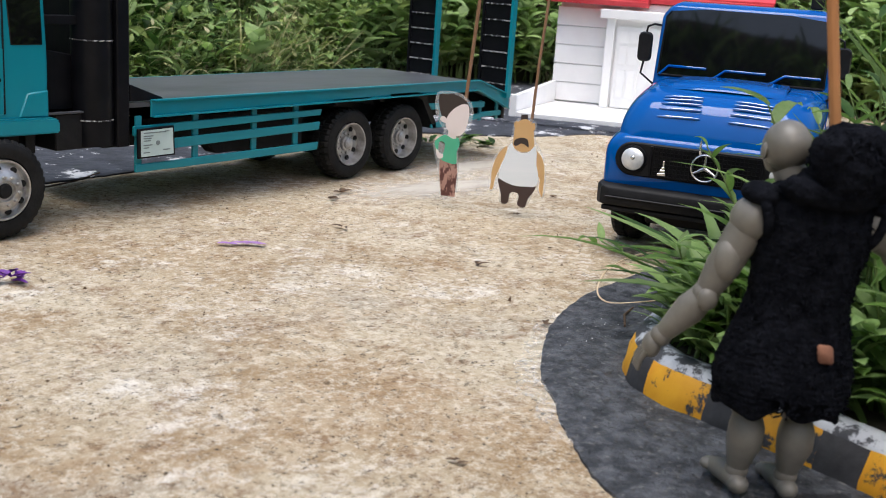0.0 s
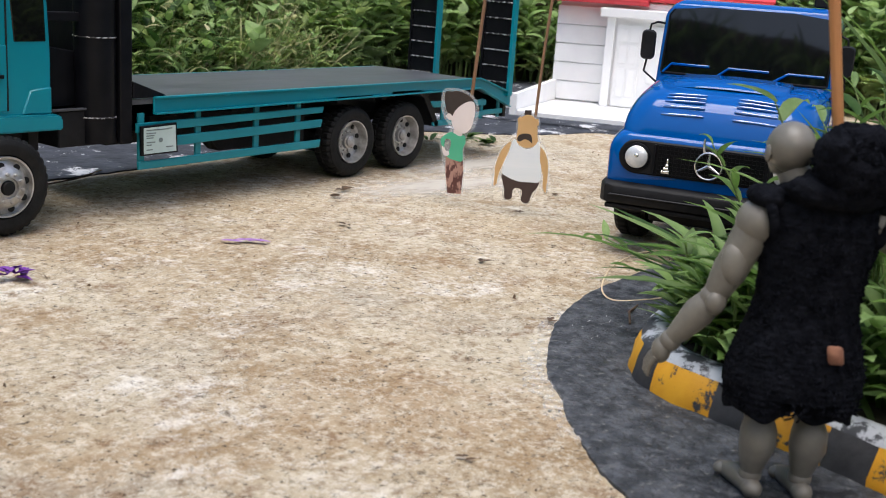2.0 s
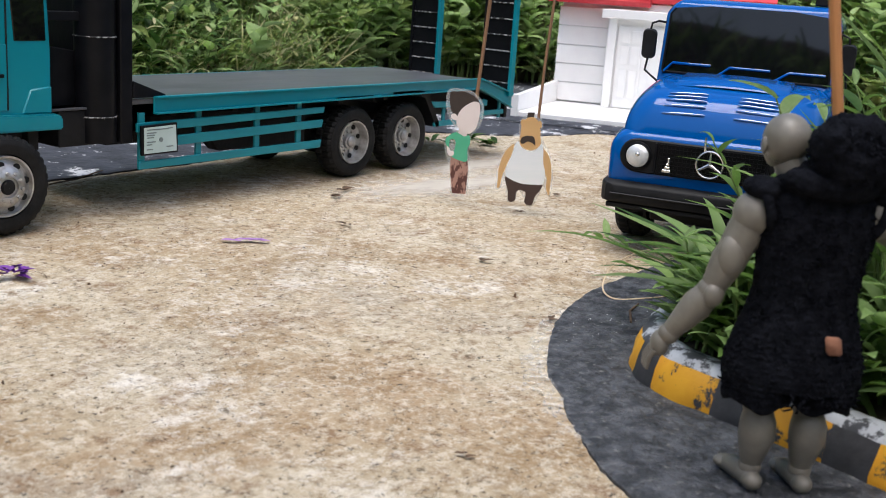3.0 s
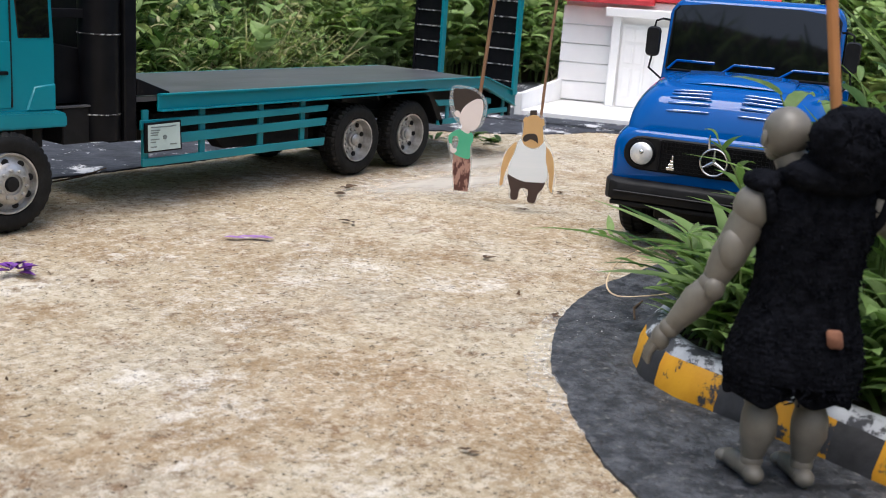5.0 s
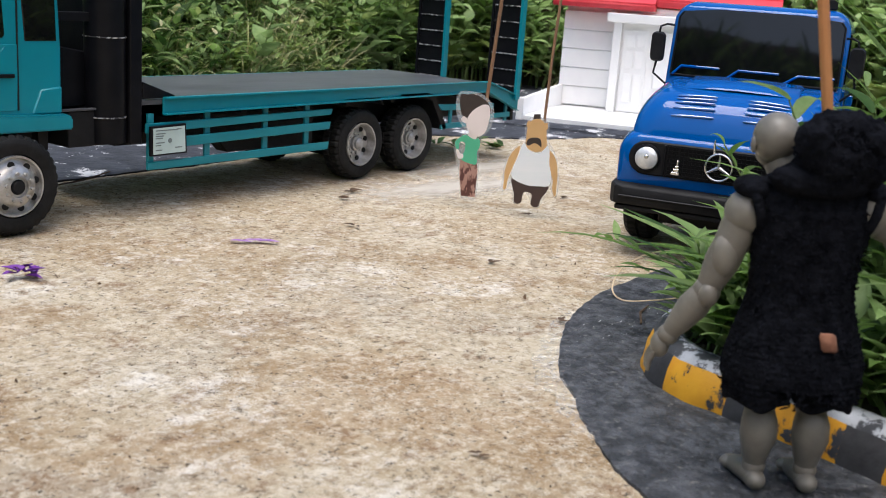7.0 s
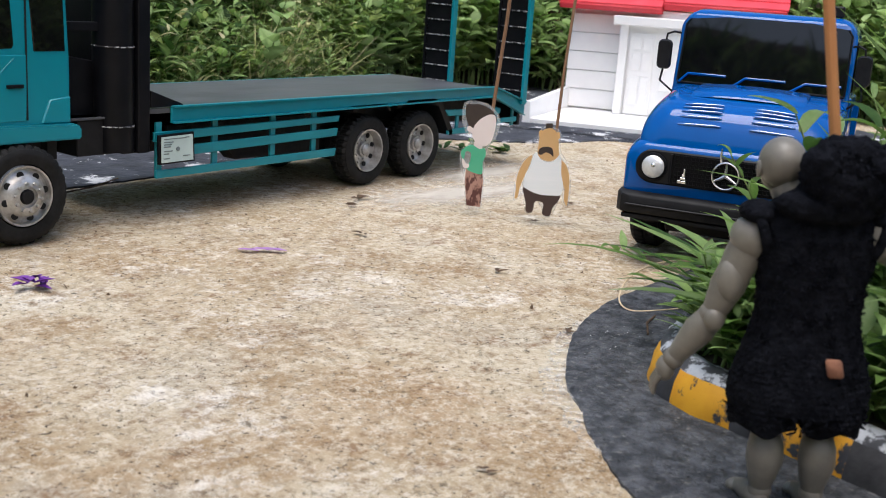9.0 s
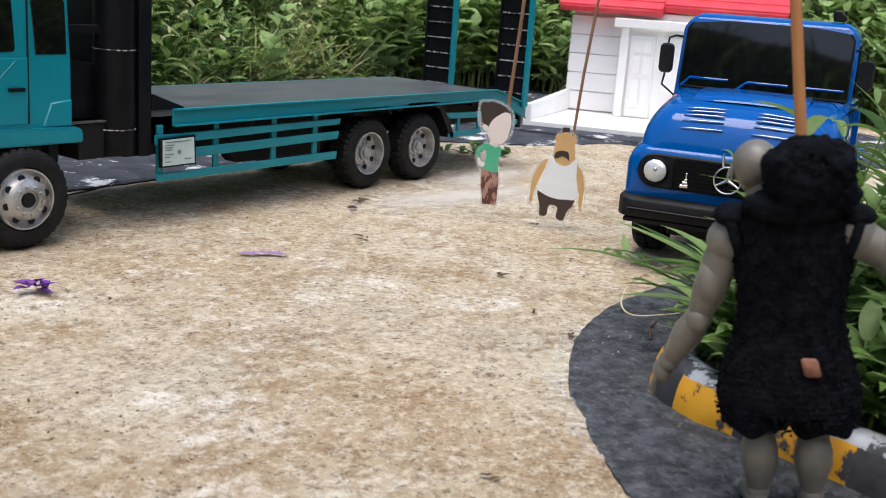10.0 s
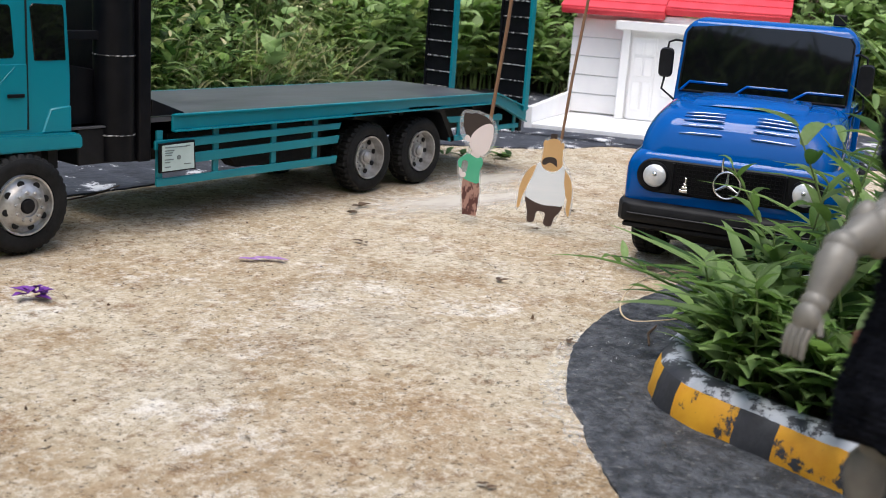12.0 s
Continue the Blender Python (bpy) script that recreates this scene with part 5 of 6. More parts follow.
def build_woman():
    pup = thing("paper_puppet", "laminated paper cut-out figure in green top and patterned brown skirt", "paper puppet", "stick puppets")

    def S(pts):
        return [((x - 820.4 + (z - 347.1) * .057) * U, (347.1 - z + (x - 820.4) * .057) * U) for x, z in pts]

    lam = blob(S([(806, 159), (824, 158), (846, 164), (862, 180), (865, 200), (858, 224), (844, 240), (839, 262), (839, 300), (834, 344), (820, 349), (806, 342), (804, 300), (800, 280), (796, 262), (797, 246), (808, 236), (814, 226), (806, 212), (800, 195), (800, 172)]))
    hair = blob(S([(808, 164), (820, 164), (828, 163), (846, 170), (857, 182), (859, 194), (848, 192), (836, 196), (826, 206), (822, 214), (814, 206), (809, 196), (806, 180)]))
    ear = blob(S([(808, 206), (812, 201), (818, 205), (818, 213), (811, 211)]))
    face = blob(S([(820, 203), (828, 192), (838, 185), (848, 181), (857, 184), (858, 200), (855, 214), (850, 228), (840, 236), (830, 234), (821, 226), (817, 216)]))
    neck = S([(822, 226), (836, 234), (834, 244), (819, 240)])
    top = blob(S([(817, 234), (830, 241), (839, 240), (841, 252), (836, 264), (835, 284), (824, 284), (808, 276), (814, 262), (815, 248), (806, 246), (803, 262), (800, 258), (798, 246), (806, 238)]))
    arm = blob(S([(800, 258), (804, 261), (806, 266), (812, 268), (811, 274), (805, 275), (801, 270)]))
    skirt = S([(808, 274), (824, 283), (836, 285), (837, 298), (832, 344), (808, 341), (805, 298), (806, 284)])
    part("cutout", paper([(lam, 0), (hair, 1), (ear, 2), (neck, 2), (skirt, 4), (top, 3), (arm, 2), (face, 2)], ["clear", "hair", "skin_pale", "green", "skirt"]), ["clear", "hair", "skin_pale", "green", "skirt"], pup)
    part("stick", tube([(0.0115, 0.002, 0.085), (0.0215, 0.003, 0.20), (0.0310, 0.004, 0.36)], 0.0019, 8), "wood", pup, "thin brown wooden stick")
    return pup


def build_man():
    pup = thing("paper_puppet", "laminated paper cut-out of a stout figure in white vest", "paper puppet", "stick puppets")

    def S(pts):
        return [((x - 937.4 + (z - 358.9) * .055) * U * .98, (358.9 - z + (x - 937.4) * .055) * U * .98) for x, z in pts]

    lam = blob(S([(940, 202), (954, 202), (968, 212), (968, 226), (968, 244), (978, 262), (984, 286), (986, 316), (981, 344), (973, 336), (968, 322), (964, 336), (952, 360), (940, 361), (934, 346), (926, 334), (921, 346), (918, 354), (906, 354), (903, 340), (904, 322), (900, 318), (894, 328), (886, 332), (886, 308), (893, 278), (906, 258), (926, 246), (927, 222), (932, 208)]))
    arm_l = blob(S([(918, 252), (906, 261), (897, 276), (891, 296), (890, 310), (888, 328), (893, 326), (896, 312), (901, 298), (908, 282), (914, 268)]))
    arm_r = blob(S([(966, 260), (976, 268), (982, 284), (983, 304), (981, 326), (979, 342), (974, 330), (975, 312), (971, 300), (968, 284)]))
    head = blob(S([(938, 208), (948, 205), (957, 208), (963, 220), (964, 240), (964, 252), (956, 260), (944, 262), (932, 256), (928, 248), (930, 228), (932, 216)]))
    ear_l = blob(S([(930, 212), (935, 208), (936, 218), (931, 220)]))
    ear_r = blob(S([(960, 214), (965, 212), (966, 222), (961, 224)]))
    vest = blob(S([(922, 250), (927, 248), (932, 258), (944, 264), (956, 262), (965, 252), (969, 262), (969, 284), (972, 304), (968, 322), (952, 323), (930, 321), (908, 311), (903, 304), (906, 288), (914, 272)]))
    trou = blob(S([(903, 309), (920, 318), (944, 323), (967, 323), (963, 334), (955, 344), (950, 358), (943, 360), (936, 355), (938, 343), (937, 336), (928, 333), (922, 337), (920, 350), (913, 354), (907, 350), (907, 336), (904, 322)]))
    mous = blob(S([(929, 248), (932, 240), (942, 237), (953, 240), (955, 254), (950, 250), (942, 247), (934, 251)]))
    cap = S([(942, 197), (954, 197), (953, 208), (941, 207)])
    bits = [(lam, 0), (cap, 3), (arm_l, 1), (arm_r, 1), (ear_l, 1), (ear_r, 1), (trou, 4), (vest, 2), (head, 1), (mous, 3)]
    mats = ["clear", "skin_tan", "vest", "hair", "trousers"]
    part("cutout", paper(bits, mats), mats, pup)
    part("stick", tube([(0.0085, 0.002, 0.088), (0.0125, 0.003, 0.15), (0.0215, 0.004, 0.25), (0.0315, 0.004, 0.36)], 0.0015, 8), "wood", pup, "thin brown wooden stick")
    return pup


woman, man = build_woman(), build_man()


# ---- jointed doll ----
def limb(bm, pts, radii, mi, seg=14):
    own = tube(pts, radii, seg)
    merge(own, bm, mi)


def build_doll():
    """Stands at its feet, faces +y; height 0.18."""
    bm = bmesh.new()
    for s in (-1, 1):
        x = s * .0125
        # legs
        limb(bm, [(x, .002, .075), (x, .003, .060), (x, .002, .050), (x, .000, .044)], [.0095, .0092, .0082, .0068], 0)
        merge(ball((x, .000, .0415), (.0078, .0078, .0076)), bm, 0)
        merge(ball((x, .0055, .0415), (.0050, .0042, .0062)), bm, 0)
        limb(bm, [(x, .000, .0405), (x, -.0028, .034), (x, -.0036, .027), (x, -.0020, .019), (x, -.001, .011)], [.0068, .0088, .0090, .0070, .0050], 0)
        merge(ball((x, -.0055, .029), (.0064, .0052, .0085)), bm, 0)
        merge(ball((x, -.001, .0100), (.0058, .0060, .0055)), bm, 0)
        merge(ball((x, -.0065, .0048), (.0052, .0058, .0048)), bm, 0)
        out = -.30 if s < 0 else -.10
        limb(bm, [(x, -.0065, .0048), (x + out * .004, .000, .0062), (x + out * .012, .010, .0050), (x + out * .018, .0165, .0038)], [.0046, .0058, .0054, .0042], 0)
        merge(ball((x + out * .019, .0175, .0036), (.0064, .0050, .0036)), bm, 0)
        # muscular arms, held out
        sh = Vector((-.0285, .001, .1350)) if s < 0 else Vector((.0265, -.002, .1385))
        el = Vector((-.0425, .006, .0950)) if s < 0 else Vector((.0560, -.0025, .1220))
        wr = Vector((-.0570, .016, .0690)) if s < 0 else Vector((.0690, .0010, .1000))
        merge(ball(sh, (.0108, .0110, .0112)), bm, 0)
        limb(bm, [sh, sh.lerp(el, .22), sh.lerp(el, .42), sh.lerp(el, .62), sh.lerp(el, .84), el], [.0084, .0090, .0082, .0084, .0068, .0056], 0, 18)
        merge(ball(sh.lerp(el, .55) + Vector((-s * .0010, .0036, 0)), (.0066, .0066, .0105)), bm, 0)
        merge(ball(sh.lerp(el, .52) + Vector((s * .0014, -.0036, 0)), (.0066, .0064, .0110)), bm, 0)
        merge(ball(el, (.0068, .0068, .0068)), bm, 0)
        merge(ball(el + Vector((0, -.0045, -.001)), (.0050, .0042, .0060)), bm, 0)
        limb(bm, [el, el.lerp(wr, .12), el.lerp(wr, .34), el.lerp(wr, .7), wr], [.0056, .0068, .0078, .0060, .0044], 0, 18)
        merge(ball(wr, (.0054, .0054, .0054)), bm, 0)
        d = (wr - el).normalized()
        hd = wr + d * .007
        merge(ball(hd, (.0048, .0058, .0068)), bm, 0)
        for k in range(4):
            a = hd + Vector((s * .0008, -.0042 + .0028 * k, 0)) + d * .004
            limb(bm, [a, a + d * .0045 + Vector((0, 0, -.001)), a + d * .008 + Vector((-s * .0015, 0, -.004))], [.0017, .0015, .0010], 0, 7)
        limb(bm, [hd + Vector((-s * .002, .004, .001)), hd + d * .006 + Vector((-s * .004, .006, 0))], [.0018, .0012], 0, 7)
    # head and neck, set forward of the hood and turned aside
    hx = -.0170
    limb(bm, [(hx + .009, .001, .145), (hx + .002, .006, .160)], [.0082, .0078], 0)
    merge(ball((hx, .008, .1700), (.0110, .0130, .0120), seg=28, rings=18), bm, 0)
    merge(ball((hx, .0135, .1630), (.0080, .0082, .0078), seg=18, rings=12), bm, 0)
    merge(ball((hx, .0193, .1695), (.0084, .0032, .0022), seg=14, rings=8), bm, 0)
    merge(ball((hx, .0195, .1580), (.0046, .0030, .0030), seg=12, rings=8), bm, 0)
    limb(bm, [(hx, .0200, .1695), (hx, .0232, .1650)], [.0010, .0017], 0, 7)
    for s in (-1, 1):
        merge(ball((hx + s * .0106, .007, .1665), (.0016, .0030, .0042), seg=8, rings=6), bm, 0)
    # knitted suit: rows of stitches one above the other
    prof = ((.056, .0335, .0245), (.060, .0340, .0250), (.066, .0335, .0245), (.076, .0310, .0230), (.088, .0272, .0210), (.100, .0246, .0200), (.112, .0252, .0200), (.126, .0280, .0205), (.138, .0292, .0200), (.146, .0280, .0175), (.152, .0235, .0150), (.158, .0150, .0120), (.162, .0110, .0100))
    zs, aa, bb = ([p[k] for p in prof] for k in range(3))
    rows = []
    z = .056
    while z < .162:
        ring = []
        phase = (z % .0030) / .0030
        for k in range(112):
            t = k * math.tau / 112
            stitch = .5 + .5 * math.cos(28 * t + (math.pi if int(z / .0030) % 2 else 0))
            w = 1 + .022 * math.sin(math.pi * phase) * (.45 + .55 * stitch) + (.035 if math.sin(t) < 0 else .014) * noise.noise(Vector((math.cos(t) * 3, math.sin(t) * 3, z * 90)))
            ring.append((np.interp(z, zs, aa) * .97 * w * math.cos(t), np.interp(z, zs, bb) * w * math.sin(t), z))
        rows.append(ring)
        z += .00075
    merge(loft(rows), bm, 1)
    for s in (-1, 1):
        rows = []
        z = .0450
        while z < .074:
            phase = (z % .0030) / .0030
            r = np.interp(z, [.045, .052, .062, .074], [.0160, .0172, .0176, .0160])
            ring = []
            for k in range(64):
                t = k * math.tau / 64
                w = 1 + .035 * math.sin(math.pi * phase) + .04 * noise.noise(Vector((math.cos(t) * 3 + s * 9, math.sin(t) * 3, z * 90)))
                ring.append((s * .0150 + r * .95 * w * math.cos(t), .0005 + r * 1.2 * w * math.sin(t), z + (.0022 * math.sin(4 * t + s) if z < .0475 else 0)))
            rows.append(ring)
            z += .00075
        merge(loft(rows), bm, 1)
        # rolled armhole edge
        tor = [Vector((s * .0262 + s * .0035 * math.sin(a), .0005 + .0125 * math.cos(a), .1385 + .0115 * math.sin(a))) for a in (k * math.tau / 20 for k in range(21))]
        limb(bm, tor, [.0026] * 21, 1, 8)
        merge(ball((s * .0270, .0, .1475), (.0095, .0125, .0058)), bm, 1)
    # bunched hood behind the head
    for c, r in (((.0045, -.017, .166), (.0185, .0135, .0140)), ((.006, -.014, .177), (.0170, .0125, .0090)), ((.000, -.013, .154), (.0235, .0130, .0085)), ((-.006, -.019, .172), (.0100, .0100, .0105)), ((.016, -.018, .173), (.0095, .0100, .0105)), ((.019, -.014, .160), (.0085, .0105, .0090))):
        own = ball(c, r, seg=40, rings=28)
        for v in own.verts:
            v.co += (v.co - Vector(c)).normalized() * (.0022 * noise.noise(v.co * 230) + .0012 * noise.noise(v.co * 520))
        merge(own, bm, 1)
    # loose yarn
    rnd = random.Random(3)
    for i in range(1700):
        t = rnd.uniform(0, math.tau)
        if i % 3 == 0:
            h = rnd.uniform(-.8, .8)
            p = Vector((.005 + .0195 * math.cos(t) * math.cos(h), -.016 + .0138 * math.sin(t) * math.cos(h), .167 + .0175 * math.sin(h)))
        else:
            # thickest on the back
            if math.sin(t) > -.1:
                t = -t
            z = rnd.uniform(.048, .150)
            p = Vector((np.interp(z, zs, aa) * .97 * math.cos(t), np.interp(z, zs, bb) * math.sin(t), z))
        d = Vector((rnd.gauss(0, 1), rnd.gauss(0, 1), rnd.gauss(0, 1))).normalized() * rnd.uniform(.0014, .0030)
        e = d.cross(Vector((rnd.random(), rnd.random(), rnd.random()))).normalized() * .0012
        limb(bm, [p - d * .9, p + e * .5, p + d * .9], [.0004, .0006, .0003], 1, 4)
    own = box(-.0040, .0036, -.0256, -.0228, .0765, .0855, .0012)
    for v in own.verts:
        v.co.x += 0.0085 - 0.25 * (v.co.z - .081)
    merge(own, bm, 2)
    return solo("jointed_doll", bm, ["grey_plastic", "knit", "patch"], "grey jointed doll in a black knitted suit with hood", "doll", smooth=60)


doll = build_doll()
bm = tube([(0, 0, -0.012), (0.0004, 0, 0.12), (0, 0.0004, 0.27)], 0.0027, 10)
rod = solo("wooden_rod", bm, "wood_light", "orange-brown wooden rod that holds the doll", "rod")


# ---- litter ----
def build_litter():
    rnd = random.Random(11)
    L = Leaves()
    for i in range(9):
        L.blade((rnd.gauss(0, .004), rnd.gauss(0, .003), .001 + rnd.random() * .004), rnd.uniform(0, 6.28), rnd.uniform(.010, .018), .006, rnd.uniform(55, 85), rnd.uniform(0, 40), 0, 4, .3)
    L.stem([(0, 0, .003), (.012, .003, .005), (.020, .0, .003), (.022, -.004, .001)], .0007, 1)
    ob = tagged(new("fallen_flower", L.mesh("fallen_flower", ["purple", "dead_leaf"])), "crumpled dark purple fallen flower on the concrete", "flower")
    ob.matrix_basis = pose(-0.519, -0.131, 0.0, 0, 0, -35)
    L = Leaves()
    for i in range(6):
        L.blade((-.016 + .006 * i, rnd.gauss(0, .002), .001), rnd.uniform(-.6, .6), .014, .0065, 84, 6, 0, 4, .1)
    L.stem([(-.01, .002, .001), (.012, .006, .002), (.030, .010, .001)], .0005, 1)
    ob = tagged(new("fallen_petals", L.mesh("fallen_petals", ["lilac", "dead_leaf"])), "flattened lilac petals on the concrete", "flower")
    ob.matrix_basis = pose(-0.314, -0.147, 0.0, 0, 0, -42)
    for x, y, s, h in ((-0.068, -0.047, .020, 30), (-0.19, -0.16, .012, 70), (-0.20, -0.325, .012, 10), (-0.265, -0.305, .006, 0), (0.118, -0.205, .009, 20), (-0.10, -0.335, .006, 50), (-0.105, -0.062, .014, 110), (0.0, -0.235, .009, 60), (-0.53, -0.545, .008, 30), (-0.30, -0.455, .008, 0)):
        L = Leaves()
        for k in range(3):
            L.blade((rnd.gauss(0, s * .2), rnd.gauss(0, s * .15), .0006), rnd.uniform(0, 6.28), s * rnd.uniform(.6, 1), s * .35, rnd.uniform(74, 88), rnd.uniform(0, 14), 0, 4, .25)
        ob = tagged(new("dead_leaf", L.mesh("dead_leaf", ["dead_leaf"])), "small curled dead leaf on the concrete", "leaf", "dead leaves on the concrete")
        ob.matrix_basis = pose(x, y, 0.0, 0, 0, h)
    # crumbs of soil
    v, f = [], []
    for i in range(1200):
        x, y = rnd.uniform(-0.9, 0.6), rnd.uniform(-0.72, 0.12)
        r = rnd.uniform(.0003, .0009) * (1.9 if rnd.random() < .07 else 1)
        b = len(v)
        for dx, dy, dz in ((1, 0, 0), (-.5, .87, 0), (-.5, -.87, 0), (0, 0, 1)):
            v.append((x + r * dx * rnd.uniform(.6, 1.4), y + r * dy * rnd.uniform(.6, 1.4), -.0008 + r * dz * 1.5))
        f += [(b, b + 1, b + 3), (b + 1, b + 2, b + 3), (b + 2, b, b + 3)]
    me = bpy.data.meshes.new("soil_crumbs")
    me.from_pydata(v, [], f)
    me.materials.append(M["dead_leaf"])
    tagged(new("soil_crumbs", me), "scattered dark crumbs of soil on the concrete", "crumbs", kind="stuff")
    v, f = [], []
    for i in range(34):
        x, y = rnd.gauss(-0.285, .026), rnd.gauss(-0.492, .012)
        r = rnd.uniform(.0003, .0008)
        b = len(v)
        for dx, dy, dz in ((1, 0, 0), (-.5, .87, 0), (-.5, -.87, 0), (0, 0, 1)):
            v.append((x + r * dx * rnd.uniform(.6, 1.4), y + r * dy * rnd.uniform(.6, 1.4), .0005 + r * dz))
        f += [(b, b + 1, b + 3), (b + 1, b + 2, b + 3), (b + 2, b, b + 3)]
    me = bpy.data.meshes.new("paint_flecks")
    me.from_pydata(v, [], f)
    me.materials.append(M["white"])
    tagged(new("paint_flecks", me), "tiny white paint flecks on the dark road", "flecks", kind="stuff")
    bm = tube([(-0.262, -0.500, .0016), (-0.238, -0.487, .0020), (-0.214, -0.482, .0016)], [.0008, .0010, .0006], 6)
    solo("twig", bm, "dead_leaf", "short brown twig lying beside the kerb", "twig")
    # pale rubber loop by the kerb
    ends = [(-0.165, -0.492, .0012), (-0.195, -0.478, .0010), (-0.216, -0.462, .0012), (-0.210, -0.448, .006), (-0.195, -0.446, .019), (-0.188, -0.462, .033), (-0.190, -0.485, .042), (-0.196, -0.508, .046)]
    pts = smooth_line(ends, per=5)
    bm = tube(pts, .0007, 6)
    solo("rubber_loop", bm, "band", "thin pale rubber loop lying on the concrete", "loop")
    # flat rosettes under the truck's tail
    for x, y in ((0.33, 0.10), (0.37, 0.06), (0.40, 0.12), (0.30, 0.14)):
        weed = thing("low_weed", "low dark-leaved weed growing out of the road", "weed", "low weeds by the road", pose(x, y, 0))
        for i in range(16):
            put_leaf(weed, rnd.choice(["leaf_dark", "leaf"]), "oval", 2, (rnd.gauss(0, .012), rnd.gauss(0, .012), .001), rnd.uniform(0, math.tau), rnd.uniform(.015, .028), 1.2)
    bm = tube([(-0.40, 0.115, .0022), (-0.33, 0.135, .0026), (-0.27, 0.150, .0022), (-0.22, 0.175, .0024)], [.0012, .0011, .0010, .0007], 6)
    solo("twig", bm, "dead_leaf", "thin brown twig lying on the road", "twig")


build_litter()


# ---- movement ----
# seconds, place and turn of each thing that moves
DOLL_ROWS = [
    (0, -0.4529, -0.6726, 0.0025, 0.1, 3.6, -51),
    (0.5, -0.452, -0.6721, 0.0012, 0, 3.3, -51.1),
    (1, -0.4531, -0.6745, 0.0011, -0.2, 2.8, -51.5),
    (1.5, -0.4519, -0.6736, 0.0017, -0.3, 2.4, -51.5),
    (2, -0.4538, -0.676, 0.0004, -0.5, 1.9, -51.7),
    (2.5, -0.45, -0.6731, 0.0004, -0.5, 2, -51.3),
    (3, -0.4508, -0.6742, 0.0012, -0.7, 1.5, -51.4),
    (5, -0.4506, -0.6729, 0.002, -0.8, 1.2, -51.3),
    (5.5, -0.451, -0.6738, 0.0024, -0.9, 1, -51.6),
    (6, -0.4497, -0.6688, 0.0002, -1.1, -0.3, -54.8),
    (6.5, -0.4519, -0.6714, 0.0012, -1.3, -0.8, -55.2),
    (7, -0.4541, -0.6708, 0.0016, -1.4, -1.1, -55.4),
    (9, -0.4583, -0.6725, -0.0006, -1.4, -1.2, -55.5),
    (9.5, -0.4606, -0.6738, 0.0001, -1.4, -1.1, -55.7),
    (9.7, -0.4607, -0.6673, 0, -0.7, 0.1, -57.2),
    (10, -0.4565, -0.6705, 0.0016, -0.8, -6.3, -66.9),
    (10.2, -0.4776, -0.6808, 0.0134, 3.5, -13.4, -86.2),
    (10.4, -0.4939, -0.6902, 0.0208, 15, -13.9, -119.7),
    (10.6, -0.5018, -0.6863, 0.0214, 12.6, -7.7, -137.9),
    (10.8, -0.5021, -0.6759, 0.0212, 8, -2.7, -153.4),
    (11, -0.4998, -0.6667, 0.0222, 6.6, -1.5, -184.9),
    (11.2, -0.4937, -0.6712, 0.0261, 4.8, -0.6, -192.6),
    (11.5, -0.4868, -0.6677, 0.028, 1.4, 0.6, -200),
    (11.8, -0.5071, -0.694, 0.0257, 4.9, -4.5, -191.3),
    (12, -0.5073, -0.7266, 0.0308, 2.4, -7.6, -204.8),
]
ROD_ROWS = [
    (0, -0.4345, -0.6776, 0.1872, 0, -9.7, -73.4),
    (1.5, -0.4351, -0.6747, 0.1864, -0, -10.3, -73.6),
    (3, -0.4349, -0.674, 0.1874, 0, -10.1, -73.5),
    (5, -0.4358, -0.6708, 0.1898, -0, -10.5, -73.2),
    (5.5, -0.4371, -0.6708, 0.1903, -0, -10.9, -73.3),
    (6, -0.4358, -0.6652, 0.1873, 0, -10.6, -72.7),
    (6.5, -0.4387, -0.6645, 0.1873, 0, -10.9, -72.8),
    (7, -0.4415, -0.6637, 0.1878, -0, -10.7, -72.9),
    (9, -0.4429, -0.6651, 0.1844, 0, -11.1, -73.1),
    (9.5, -0.445, -0.6661, 0.1845, 0, -11.3, -73.2),
    (9.7, -0.4452, -0.6613, 0.185, 0, -9.9, -72.8),
    (10, -0.4476, -0.6483, 0.1846, -0, -10.4, -71.5),
    (10.2, -0.478, -0.6392, 0.1866, 0, -6.7, -69.4),
    (10.4, -0.49, -0.6265, 0.1894, -0, -3.2, -67.4),
    (10.6, -0.4941, -0.6279, 0.1878, 0, -3.1, -67.3),
    (10.8, -0.4924, -0.6302, 0.1889, 0, -2.1, -67.6),
    (11, -0.4651, -0.6265, 0.1797, -0, -2.3, -68.4),
    (11.2, -0.4751, -0.6426, 0.1874, -0, 0.1, -69.6),
    (11.5, -0.4716, -0.6558, 0.1896, 0, 3.2, -71.1),
    (11.7, -0.482, -0.6746, 0.1881, 0, 2.8, -72.8),
    (11.9, -0.4913, -0.6995, 0.1858, -0, 1.2, -75.4),
    (12, -0.4924, -0.7174, 0.1864, 0, -0.5, -77.4),
]
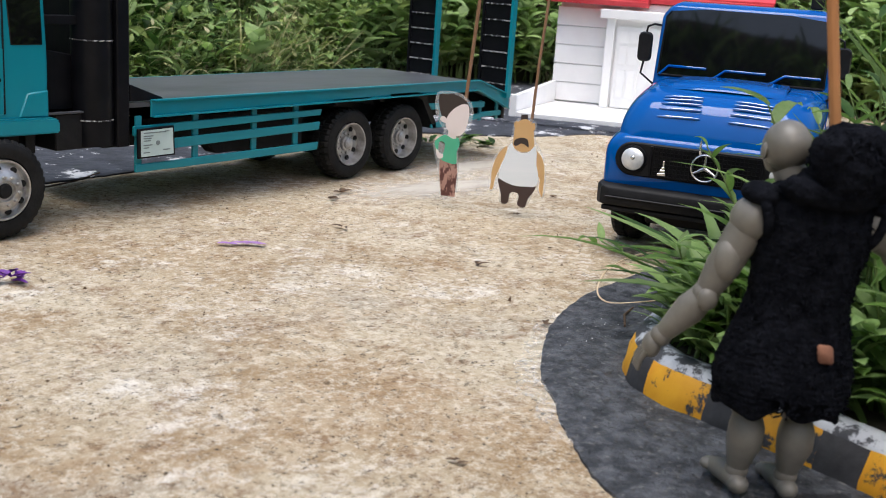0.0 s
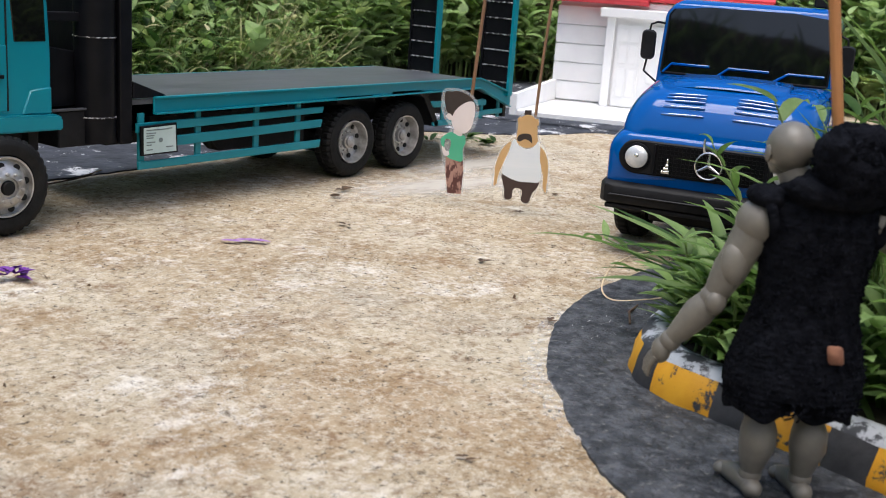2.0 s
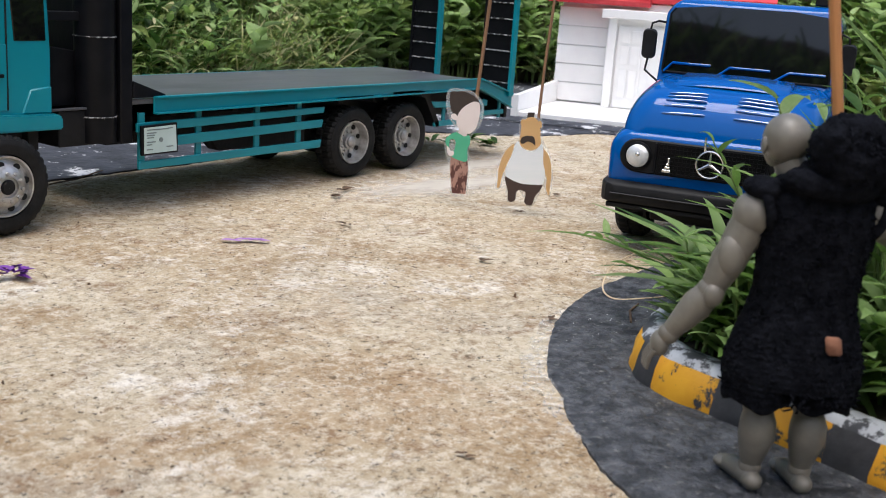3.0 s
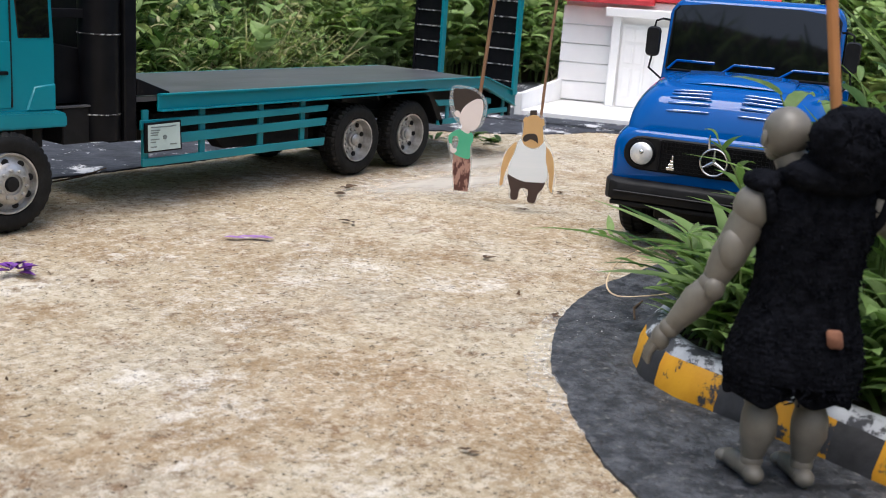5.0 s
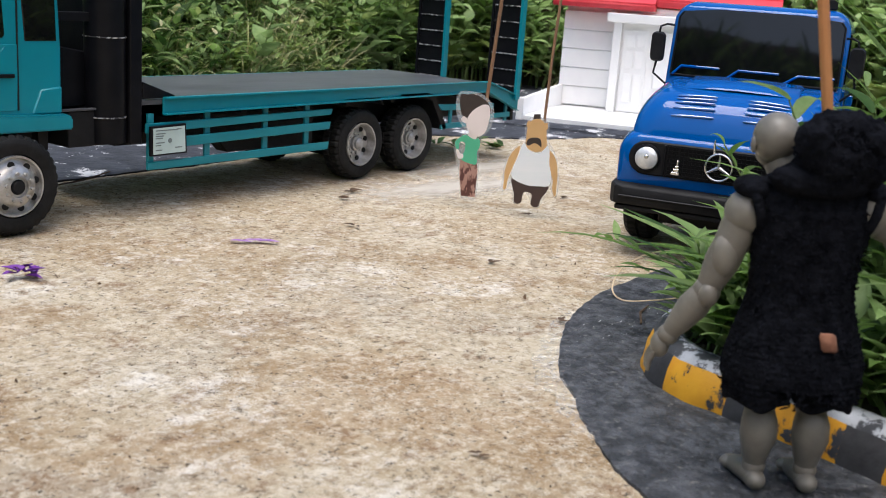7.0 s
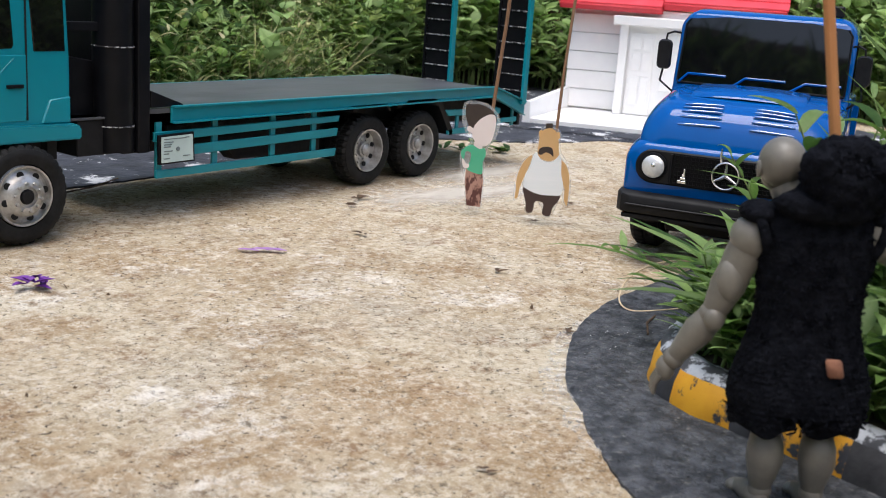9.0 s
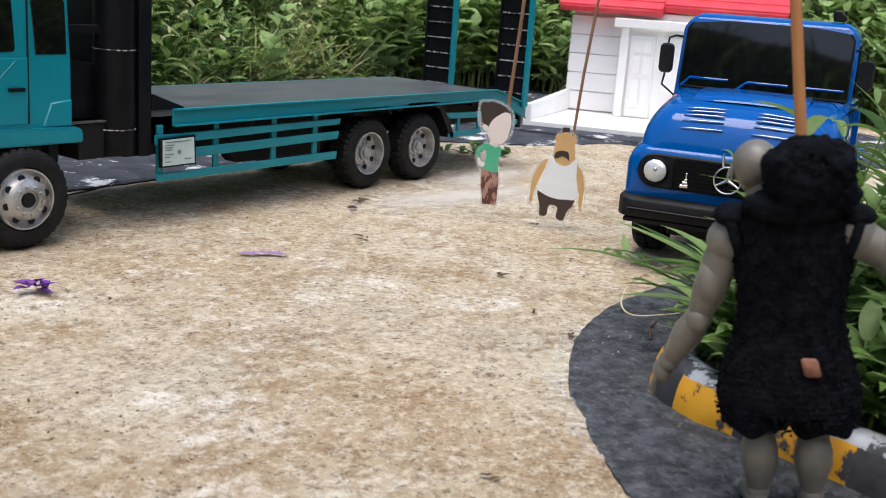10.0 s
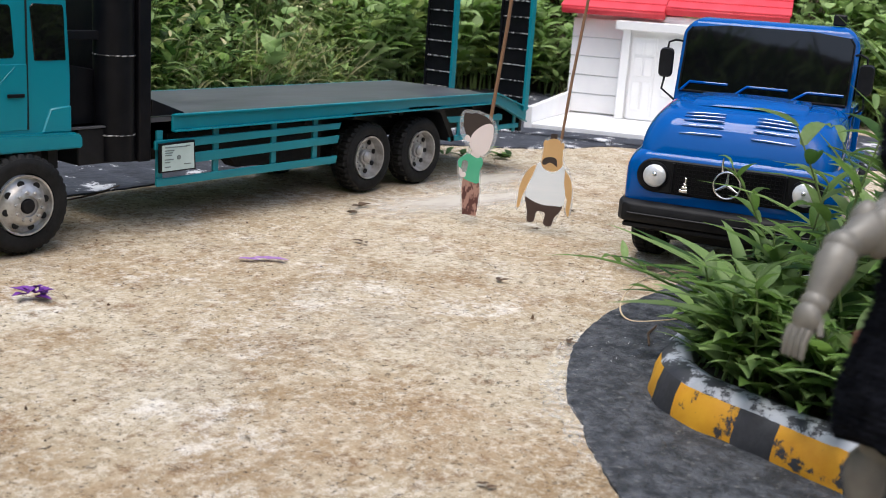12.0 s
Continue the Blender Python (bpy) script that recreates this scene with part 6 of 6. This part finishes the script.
WOMAN_ROWS = [
    (0, -0.0304, -0.1669, 0.0096, 0, -0.9, -54.1),
    (0.5, -0.0315, -0.1631, 0.0088, -0, 0.3, -54),
    (1, -0.031, -0.1652, 0.0097, 0, -1, -54.2),
    (1.5, -0.0289, -0.1659, 0.0085, -0, -0.2, -54.4),
    (2, -0.0276, -0.1697, 0.0102, 0, -1.3, -54.6),
    (2.5, -0.0233, -0.1709, 0.0087, 0, -0.7, -54.6),
    (3, -0.0237, -0.1718, 0.0098, -0, -1.1, -54.7),
    (5, -0.0243, -0.1702, 0.0103, 0, -0.4, -54.7),
    (5.5, -0.0231, -0.1732, 0.0092, 0, -0.9, -54.9),
    (6, -0.0216, -0.1704, 0.01, -0, -0.1, -54.8),
    (6.5, -0.0238, -0.1714, 0.0087, 0, -0.9, -54.9),
    (7, -0.0236, -0.1737, 0.0094, 0, -0.8, -55.2),
    (7.2, -0.0228, -0.1732, 0.0155, 0, -1, -55.2),
    (8.8, -0.0245, -0.1754, 0.0103, 0, 0.8, -55.3),
    (9, -0.0265, -0.1741, 0.0068, -0, -0.4, -55.2),
    (9.2, -0.0257, -0.1763, 0.0083, 0, -0.2, -55.3),
    (9.3, -0.0262, -0.1766, 0.0074, 0, 0.4, -55.3),
    (9.4, -0.0052, -0.2041, 0.0206, -0, -2.6, -57.1),
    (9.5, 0.0124, -0.2287, 0.0323, -0, -6.9, -58.6),
    (9.6, 0.0342, -0.2599, 0.0454, 0, -9.7, -60.5),
    (9.7, 0.0267, -0.244, 0.0501, 0, -7.9, -59.7),
    (9.8, 0.015, -0.2265, 0.0403, 0, -3.7, -58.6),
    (9.9, -0.0148, -0.1838, 0.0258, 0, -0.2, -56),
    (10, -0.0162, -0.185, 0.013, -0, -1, -56),
    (10.2, -0.0253, -0.1736, 0.0039, 0, -0.3, -55.2),
    (10.5, -0.0273, -0.1702, 0.003, 0, -0.1, -54.9),
    (10.8, -0.0276, -0.1664, 0.0039, 0, -0.2, -54.8),
    (11.1, -0.0257, -0.1684, 0.0053, 0, 0.6, -54.9),
    (11.4, -0.0258, -0.1707, 0.0053, 0, 0.8, -55),
    (11.7, -0.0292, -0.1676, 0.0048, -0, 0.5, -54.8),
    (12, -0.029, -0.1689, 0.005, -0, 0.8, -54.8),
]
MAN_ROWS = [
    (0, -0.0072, -0.2409, 0.0113, -0, -1.2, -57.9),
    (0.5, -0.0042, -0.2428, 0.0116, 0, -1.6, -58.2),
    (1, -0.0059, -0.242, 0.0129, 0, -1.6, -58.2),
    (1.5, -0.0054, -0.2401, 0.0121, 0, -1.6, -58.2),
    (2, -0.0064, -0.2411, 0.0135, 0, -1.2, -58.3),
    (2.5, -0.0023, -0.2426, 0.0107, -0, -1.5, -58.3),
    (3, -0.0035, -0.2427, 0.0107, -0, -1.6, -58.3),
    (5, -0.0039, -0.2416, 0.0105, 0, -1.6, -58.3),
    (5.5, -0.0029, -0.2438, 0.0119, -0, -1.8, -58.5),
    (6, -0.0015, -0.2411, 0.0113, 0, -1.6, -58.4),
    (6.5, -0.0061, -0.237, 0.0138, -0, -0.6, -58.2),
    (7, -0.0054, -0.242, 0.0114, 0, -1.9, -58.6),
    (9, -0.0048, -0.2477, 0.0101, 0, -1.6, -58.9),
    (9.2, -0.0062, -0.2462, 0.0124, 0, -1.3, -58.9),
    (9.3, -0.0054, -0.2485, 0.0118, 0, -0.6, -59),
    (9.4, -0.0026, -0.2525, 0.0161, 0, -2.3, -59.3),
    (9.5, 0.0026, -0.2568, 0.0298, 0, -3.5, -59.6),
    (9.6, 0.024, -0.2856, 0.0508, 0, -7.3, -61.4),
    (9.7, 0.014, -0.2669, 0.0492, -0, -1.7, -60.4),
    (9.8, 0.0078, -0.2573, 0.0427, 0, -1.4, -59.8),
    (9.9, 0.0024, -0.2532, 0.025, -0, -0.8, -59.5),
    (10, 0.0024, -0.2578, 0.0107, 0, 0.4, -59.7),
    (10.2, -0.0012, -0.2504, 0.0095, -0, 1.2, -59.2),
    (10.5, -0.0031, -0.2459, 0.006, 0, 0.6, -58.8),
    (10.8, -0.0032, -0.2433, 0.0075, 0, 1, -58.7),
    (11.1, -0.0052, -0.2386, 0.01, -0, 0.4, -58.5),
    (11.4, -0.0037, -0.2451, 0.0071, 0, -0.2, -58.8),
    (11.7, -0.0042, -0.2465, 0.0058, 0, 0.1, -58.9),
    (12, -0.0042, -0.247, 0.0077, -0, 0.9, -58.9),
]


def motions():
    for ob, rows in ((woman, WOMAN_ROWS), (man, MAN_ROWS), (doll, DOLL_ROWS), (rod, ROD_ROWS)):
        walk(ob, [(r[0], pose(*r[1:])) for r in rows])


motions()
